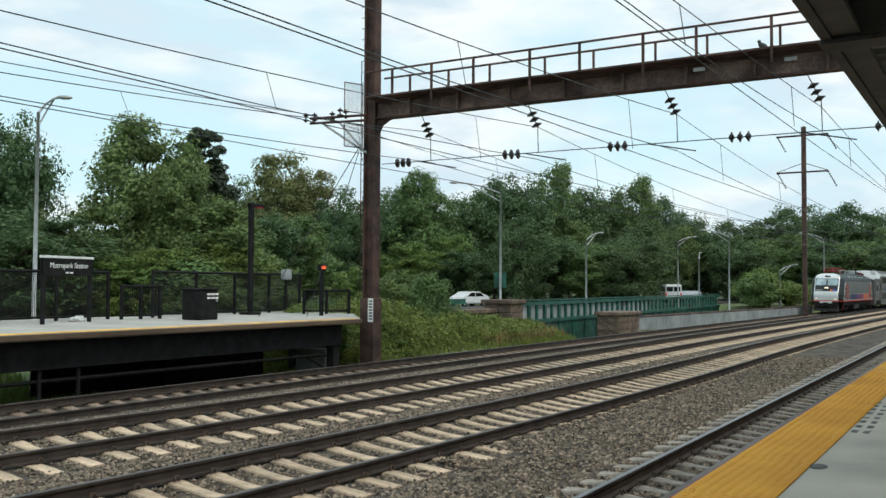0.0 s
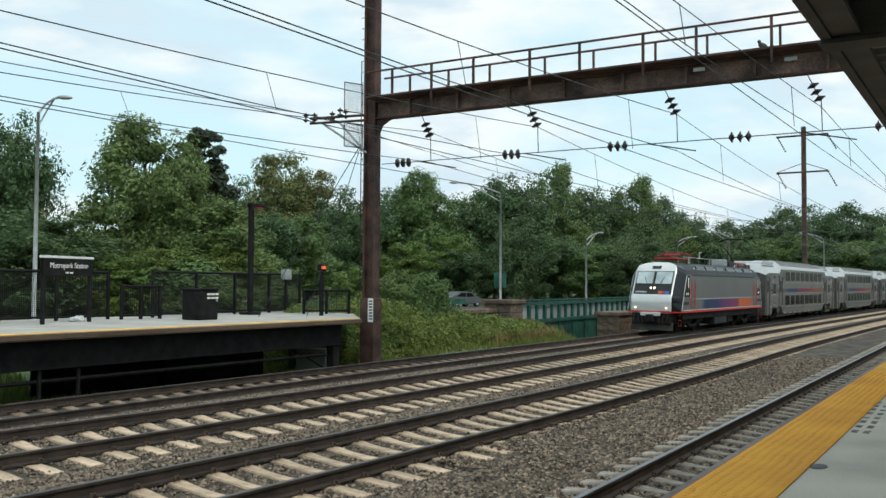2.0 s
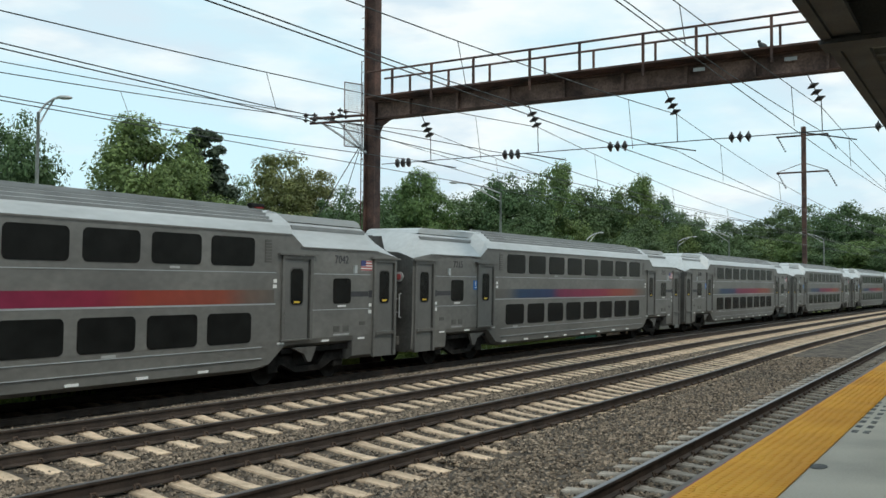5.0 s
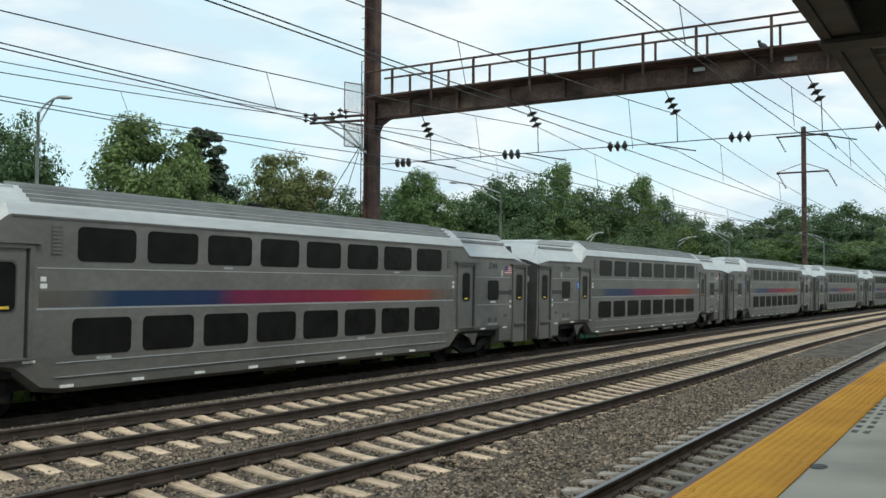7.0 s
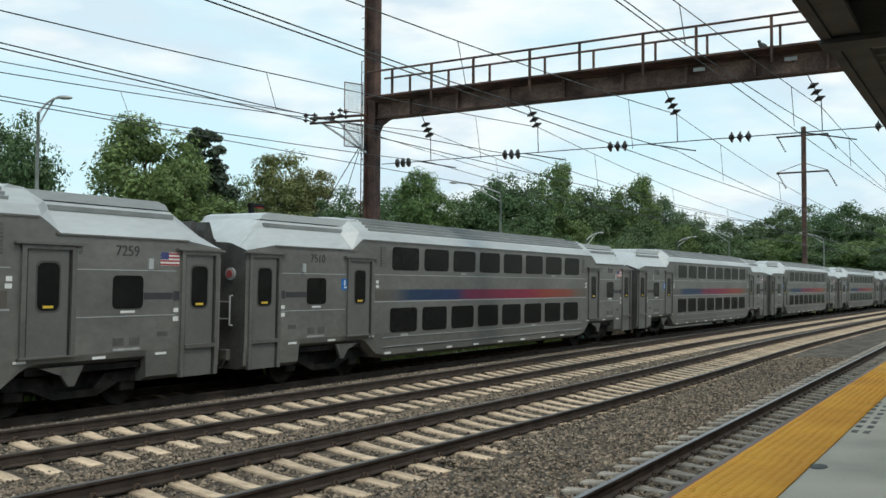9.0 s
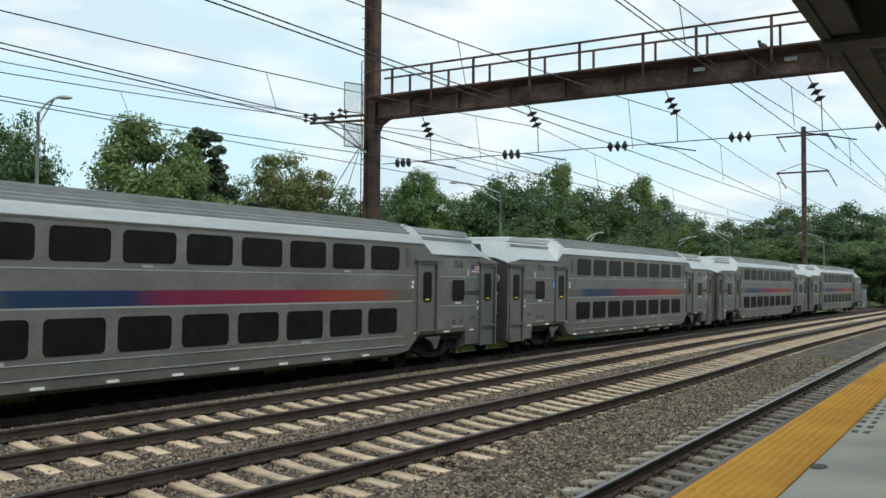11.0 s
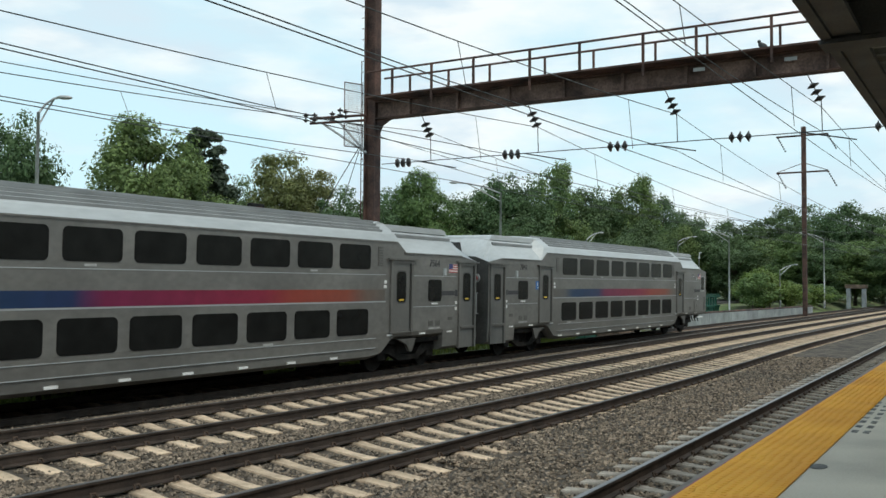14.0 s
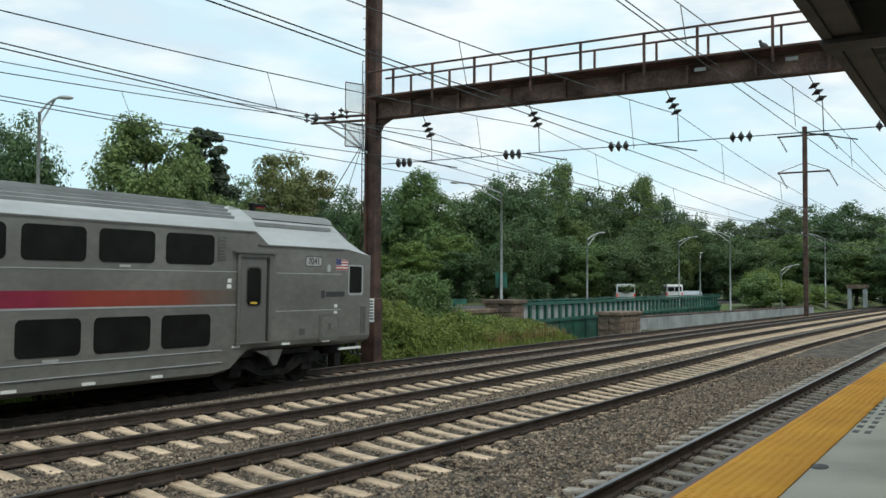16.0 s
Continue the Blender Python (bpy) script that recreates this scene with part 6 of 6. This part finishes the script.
def locomotive():
    root = thing("locomotive", "grey electric locomotive with colour band and red sill line", "locomotive")
    LEN = 17.85
    def prof(zt, w, zs=3.10, zsh=3.62):
        half = [(-1.40 * w, 1.08), (-1.49 * w, 1.20), (-1.49 * w, min(zs, zt - 0.32)), (-1.36 * w, min(3.40, zt - 0.16)), (-1.08 * w, min(zsh, zt - 0.05)), (-0.5 * w, zt - 0.01), (0.0, zt)]
        return half + [(-y, z) for y, z in half[-2::-1]]
    bm = loft(bmesh.new(), [(1.95, prof(3.80, 1.0)), (LEN / 2, prof(3.80, 1.0)), (LEN - 1.95, prof(3.80, 1.0))], lambda k, n: 1 if 2 <= k <= n - 4 else 0)
    # cabs: level sections from the sill up; flat raked front, black chamfers, straight sides
    front = ((1.08, -0.12), (1.10, -0.12), (1.17, -0.13), (1.60, -0.17), (1.90, -0.14), (2.06, 0.0), (2.82, 0.40), (3.10, 0.56), (3.40, 0.73), (3.62, 0.89), (3.74, 1.08), (3.795, 1.40))
    wide = {1.08: 1.40, 1.10: 1.45, 3.40: 1.36, 3.62: 1.08, 3.74: 0.74, 3.795: 0.45}
    for end in (1, -1):
        prev = None
        for z, xf in front:
            w = wide.get(z, 1.49)
            yf = min(1.12, w - 0.05)
            xc = max(xf + 0.06, min(1.75, 0.42 + (z - 1.2) * 0.42))
            ring = [bm.verts.new((x if end == 1 else LEN - x, y, z)) for x, y in ((1.96, -w), (xc, -w), (xf + 0.03, -yf), (xf, -yf * 0.9), (xf, yf * 0.9), (xf + 0.03, yf), (xc, w), (1.96, w))]
            if prev:
                for k in range(7):
                    f = bm.faces.new((prev[k], prev[k + 1], ring[k + 1], ring[k]))
                    f.material_index = 4 if z == 1.17 else 2 if k in (2, 3, 4) else 3 if k in (1, 5) and z < 3.7 else 1 if z > 3.2 else 0
                    f.smooth = k in (2, 3, 4)
            else:
                bm.faces.new(ring[::-1])
            prev = ring
        bm.faces.new(prev).material_index = 1
    body = part("body", fixed(bm), [M["loco_grey"], M["loco_roof"], M["loco_silver"], M["loco_black"], M["red_line"]], root, "grey painted locomotive body")

    # nose glazing and lamps, on the raked front
    for end in (1, -1):
        def ex(x):
            return x if end == 1 else LEN - x
        def raked(name, y0, y1, z0, z1, mat, proud, label=""):
            bm = bmesh.new()
            vs = []
            for z in (z0, z1):
                # the nose line: x grows with height
                pts = ((0.8, -0.12),) + front
                for (za, xa), (zb, xb) in zip(pts, pts[1:]):
                    if za <= z <= zb:
                        x = xa + (xb - xa) * (z - za) / (zb - za)
                for y in (y0, y1):
                    vs.append((x, y, z))
            n = Vector((-0.87, 0, 0.48)) if z0 > 1.9 else Vector((-1, 0, 0))
            A = [bm.verts.new(Vector(v) + n * proud) for v in vs]
            B = [bm.verts.new(Vector(v) - n * 0.03) for v in vs]
            for q in ((A[0], A[1], A[3], A[2]), (B[0], B[2], B[3], B[1]), (A[0], A[2], B[2], B[0]), (A[1], B[1], B[3], A[3]), (A[0], B[0], B[1], A[1]), (A[2], A[3], B[3], B[2])):
                bm.faces.new(q)
            if end == -1:
                bmesh.ops.transform(bm, matrix=Matrix.Translation((LEN, 0, 0)) @ Matrix.Diagonal((-1, 1, 1, 1)), verts=bm.verts)
            return part(name, fixed(bm), mat, root, label)
        raked("nose_mask", -1.03, 1.03, 2.07, 3.30, M["loco_roof"], 0.015, "dark grey windscreen surround")
        for y0, y1 in ((-0.97, -0.07), (0.07, 0.97)):
            raked("windscreen", y0, y1, 2.62, 3.26, M["windscreen"], 0.028, "glossy windscreen pane")
        raked("headlight_housing", -0.22, 0.22, 2.26, 2.50, M["loco_black"], 0.03)
        for y in (-0.10, 0.10):
            raked("headlight", y - 0.055, y + 0.055, 2.33, 2.44, M["lamp_on"] if end == 1 else M["windscreen"], 0.045, "lit headlight" if end == 1 else "")
        for ya, yb, mat in ((-0.92, -0.74, M["blue"]), (-0.74, -0.56, M["patch_violet"]), (-0.56, -0.34, M["patch_orange"])):
            raked("colour_patch", ya, yb, 2.08, 2.24, mat, 0.024, "coloured nose stripe")
        raked("nose_lettering", 0.30, 0.92, 2.14, 2.21, M["mark_pale"], 0.024)
        raked("number_box", -0.24, 0.24, 3.42, 3.58, M["loco_roof"], 0.02)
        for y in (-0.85, 0.85):
            raked("marker_light", y - 0.045, y + 0.045, 1.30, 1.39, M["lamp_on"] if end == 1 else M["tail_red"], 0.05, "round marker light")
        part("nose_plate", boxed(min(ex(-0.22), ex(-0.15)), max(ex(-0.22), ex(-0.15)), -0.55, 0.55, 0.92, 1.12, 0.02), M["loco_silver"], root, "pale plate under the nose")
        bm = bmesh.new()
        for y in (-0.95, -0.7, -0.5, 0.45, 0.68, 0.92):
            tube(bm, [(ex(-0.12), y, 0.98), (ex(-0.26), y * 0.97, 0.74), (ex(-0.16), y * 0.92, 0.5)], 0.028, 5)
        part("hose", bm, M["dark_plough"], root, "grey brake hoses")
        raked("nose_line", -1.04, 1.04, 1.14, 1.19, M["red_line"], 0.02, "red sill line")
        bm = bmesh.new()
        for y in (-0.32, 0.32):
            z0 = 2.5
            tube(bm, [(ex(0.22), y, 2.55), (ex(0.46), y * 1.7, 2.98)], 0.018, 4)
        part("wiper", bm, M["gasket"], root)
        # plough, steps, coupler
        bm = bmesh.new()
        prism(bm, [(ex(0.15), 0.16), (ex(-0.12), 0.16), (ex(0.0), 0.52), (ex(0.25), 0.56)], -1.12, 1.12, "y")
        part("plough", fixed(bm), M["dark_plough"], root, "dirty dark snow plough")
        bm = bmesh.new()
        box(bm, min(ex(-0.42), ex(0.3)), max(ex(-0.42), ex(0.3)), -0.22, 0.22, 0.62, 1.0, 0.04)
        part("coupler", bm, M["dark_under"], root)
        bm = bmesh.new()
        box(bm, min(ex(-0.1), ex(1.2)), max(ex(-0.1), ex(1.2)), -1.05, 1.05, 0.5, 1.08, 0.03)
        part("buffer_beam", bm, M["dark_under"], root)
        for s in (-1, 1):
            bm = bmesh.new()
            for z in (0.42, 0.72, 0.98):
                tube(bm, [(ex(0.12), s * 1.42, z), (ex(0.58), s * 1.42, z)], 0.013, 4)
            for x in (0.12, 0.58):
                tube(bm, [(ex(x), s * 1.42, 0.42), (ex(x), s * 1.42, 0.62)], 0.012, 4)
            part("step", bm, M["panto_red"], root, "red cab step")
            bm = bmesh.new()
            for x in (1.94, 2.66):
                tube(bm, [(ex(x), s * 1.53, 1.3), (ex(x), s * 1.53, 2.75)], 0.020, 5)
            part("grab_rail", bm, M["red_line"], root, "red grab rail")
        sides = (-1, 1)
        plate("cab_window", root, [(ex(x), z) for x, z in ((0.84, 1.95), (1.84, 1.95), (1.84, 3.06), (1.30, 3.06))], M["car_glass"], y=-1.49, proud=0.010, label="dark side cab window")
        plate("window_edge", root, [(ex(x), z) for x, z in ((0.42, 1.20), (0.48, 1.20), (1.27, 3.10), (1.21, 3.10))], M["loco_silver"], y=-1.49, proud=0.016)
        plate("window_edge", root, [(ex(x), z) for x, z in ((1.85, 1.90), (1.89, 1.90), (1.89, 3.12), (1.85, 3.12))], M["loco_silver"], y=-1.49, proud=0.014)
        plate("cab_blind", root, [(ex(x), z) for x, z in ((1.46, 2.42), (1.62, 2.42), (1.62, 2.98), (1.46, 2.98))], M["mark_white"], y=-1.49, proud=0.013)
        plate("lettering_bar", root, [(ex(x), z) for x, z in ((0.59, 1.52), (1.64, 1.52), (1.64, 1.68), (0.59, 1.68))], M["mark_dark"], y=-1.49, proud=0.005)
        for s in (-1, 1):
            letters("loco_number", "4644", 0.24, M["mark_white"], pose(ex(1.36), s * 1.503, 2.10, 90, 0, 0 if s < 0 else 180), root, "white number")
        plate("door_line", root, [(ex(x), z) for x, z in ((2.00, 1.22), (2.02, 1.22), (2.02, 3.05), (2.00, 3.05))], M["mark_dark"], y=-1.49, proud=0.003)
        plate("door_line", root, [(ex(x), z) for x, z in ((2.62, 1.22), (2.64, 1.22), (2.64, 3.05), (2.62, 3.05))], M["mark_dark"], y=-1.49, proud=0.003)
    plate("sill_line", root, [(0.45, 1.10), (LEN - 0.45, 1.10), (LEN - 0.45, 1.165), (0.45, 1.165)], M["red_line"], y=-1.475, proud=0.035, label="red sill line")
    plate("colour_band", root, [(3.9, 1.27), (15.2, 1.27), (15.2, 1.78), (3.9, 1.78)], M["band_loco"], y=-1.49, proud=0.006, label="blue, violet and orange band")
    plate("white_line", root, [(2.3, 1.80), (LEN - 1.3, 1.80), (LEN - 1.3, 1.845), (2.3, 1.845)], M["roof_metal"], y=-1.49, proud=0.007)
    plate("white_line", root, [(0.8, 1.20), (LEN - 0.8, 1.20), (LEN - 0.8, 1.25), (0.8, 1.25)], M["loco_silver"], y=-1.49, proud=0.007)
    plate("gutter", root, [(2.4, 3.08), (LEN - 2.4, 3.08), (LEN - 2.4, 3.12), (2.4, 3.12)], M["loco_roof"], y=-1.48, proud=0.03)
    # roof grilles
    for x in (3.6, 5.4, 7.4, 9.6, 11.6, 13.6):
        for s in (-1, 1):
            bm = bmesh.new()
            vs = [(x, s * 1.385, 3.20), (x + 1.5, s * 1.385, 3.20), (x + 1.5, s * 1.16, 3.60), (x, s * 1.16, 3.60)]
            A = [bm.verts.new(Vector(v) + Vector((0, s * 0.05, 0.03))) for v in vs]
            B = [bm.verts.new(Vector(v) - Vector((0, s * 0.06, 0.04))) for v in vs]
            for q in (A, B[::-1], *[[A[i], B[i], B[(i + 1) % 4], A[(i + 1) % 4]] for i in range(4)]):
                bm.faces.new(q)
            part("roof_grille", fixed(bm), M["loco_black"] if int(x) % 2 else M["dark_under"], root, "dark roof grille")
    for x in (3.2, 7.1, 11.4, 15.4):
        for s in (-1, 1):
            bm = bmesh.new()
            box(bm, x - 0.07, x + 0.07, s * 1.26 - 0.02, s * 1.26 + 0.02, 3.44, 3.54)
            part("reflector", bm, M["mark_white"], root)
    # underframe
    part("underframe", boxed(1.0, LEN - 1.0, -1.38, 1.38, 0.72, 1.08, 0.02), M["dark_under"], root)
    part("battery_box", boxed(6.9, 9.4, -1.36, 1.36, 0.30, 0.74, 0.04), M["loco_roof"], root, "dark equipment box")
    part("battery_box", boxed(9.8, 10.9, -1.30, 1.30, 0.34, 0.74, 0.04), M["dark_under"], root)
    bogie(root, 3.3, (-1.35, 1.35), 0.55)
    bogie(root, LEN - 3.6, (-1.35, 1.35), 0.55)
    # roof gear
    def pantograph(x, raised, away):
        bm = bmesh.new()
        for y in (-0.6, 0.6):
            tube(bm, [(x - 0.95, y, 4.02), (x + 0.95, y, 4.02)], 0.05, 5)
        for dx in (-0.9, 0.0, 0.9):
            tube(bm, [(x + dx, -0.6, 4.02), (x + dx, 0.6, 4.02)], 0.05, 5)
        p = part("pantograph", bm, M["panto_red"], root, "red pantograph base")
        for dx in (-0.9, 0.9):
            for y in (-0.6, 0.6):
                bm = bmesh.new()
                disc_stack(bm, (x + dx, y, 3.74), (x + dx, y, 4.0), 2, 0.10)
                part("insulator", bm, M["panto_red"], p)
        bm = bmesh.new()
        if raised:
            tube(bm, [(x + 0.5, 0, 4.05), (x - 1.35, 0, 4.85)], 0.05, 5)
            for s in (-1, 1):
                tube(bm, [(x - 1.35, 0.08 * s, 4.85), (x + 0.15, 0.45 * s, 5.62)], 0.028, 5)
            top, tx = 5.65, x + 0.15
        else:
            tube(bm, [(x + 0.8, 0, 4.10), (x - 0.9, 0, 4.20)], 0.06, 5)
            for s in (-1, 1):
                tube(bm, [(x - 0.9, 0.08 * s, 4.22), (x + 0.7, 0.45 * s, 4.30)], 0.04, 5)
            top, tx = 4.34, x + 0.6
        part("arm", bm, M["panto_red"] if not raised else M["rust"], p)
        bm = bmesh.new()
        for dx in (-0.18, 0.18):
            tube(bm, [(tx + dx, -0.95, top - 0.18), (tx + dx, -0.62, top), (tx + dx, 0.62, top), (tx + dx, 0.95, top - 0.18)], 0.035, 5)
        part("collector_bow", bm, M["dark_under"] if raised else M["panto_red"], p, "collector bow")
    pantograph(3.1, False, 1)
    pantograph(15.6, True, 1)
    for x in (4.7, 5.3, 6.4, 7.4, 8.6, 9.6):
        bm = bmesh.new()
        disc_stack(bm, (x, -0.3, 3.80), (x, -0.3, 4.14), 3, 0.09)
        part("roof_insulator", bm, M["white_paint"] if x == 5.3 else M["porcelain"], root)
    bm = bmesh.new()
    tube(bm, [(4.2, -0.3, 4.16), (13.0, -0.3, 4.16)], 0.022, 5)
    part("roof_busbar", bm, M["galv"], root)
    part("roof_box", boxed(11.9, 12.5, -0.5, 0.5, 3.8, 4.22, 0.03), M["galv"], root, "pale roof box")
    part("roof_box", boxed(12.7, 14.0, -0.55, 0.55, 3.8, 4.12, 0.03), M["loco_roof"], root)
    return root


loco = locomotive()
NUMBERS = ("7042", "7215", "7244", "7259", "7510", "7538", "7213", "7564", "7041")
cars = []
for i, n in enumerate(NUMBERS):
    last = i == len(NUMBERS) - 1
    label = "rear double-deck stainless steel cab car with tinted windows" if last else "double-deck stainless steel passenger car with tinted windows"
    cars.append(passenger_car(label, n, n, last))


# ---- motion ----
def run(t):
    """How far the train has come after t seconds."""
    late = min(1.0, max(0.0, (t - 9.0) / 3.0))
    return 24.4385 * t - 0.186092 * t * t - 0.0042771 * t ** 3 - 0.5 * math.exp(-((t - 2.3) / 0.75) ** 2) - 0.11 * late * late * (3 - 2 * late) - 0.033 * max(0.0, t - 12.0)


def on_track(x, mid_offset=0.0):
    """Pose on the far track with the origin at x."""
    y = FAR_Y + bend(x)
    return pose(x, y, FAR_Z, math.degrees(math.atan2(0.06, 1.505)) * 0.35, 0, math.degrees(math.atan(2 * BEND * (x + mid_offset))))


JOINT = 113.9


def motions():
    times = [i * 0.25 for i in range(20)] + [5.0 + i * 0.5 for i in range(23)]
    walk(loco, [(t, on_track(JOINT - 17.92 - run(t), 8.9)) for t in times])
    for i, c in enumerate(cars):
        x0 = JOINT + CAR_L * (i + 0.5)
        walk(c, [(t, on_track(x0 - run(t))) for t in times])
    walk(van_moving, [(t, pose(x, y, ROAD_Z, 0, 0, a)) for t, x, y, a in ((0.0, 45.0, 52.0, 190), (4.0, 52.0, 51.0, 190), (8.0, 66.0, 48.5, 165), (12.0, 88.0, 40.0, 170), (15.0, 97.9, 38.0, 206), (16.0, 98.9, 37.6, 206))])
    walk(pickup, [(t, pose(x, y, ROAD_Z, 0, 0, 165)) for t, x, y in ((0.0, 57.1, 50.5), (1.0, 69.0, 47.9), (2.0, 79.5, 44.9), (3.0, 88.0, 42.4), (16.0, 145.0, 41.0))])
    walk(white_car, [(t, pose(x, y, ROAD_Z, 0, 0, -13)) for t, x, y in ((0.0, 77.5, 46.5), (0.5, 70.5, 48.5), (1.5, 54.5, 52.0), (16.0, 41.0, 53.5))])


motions()
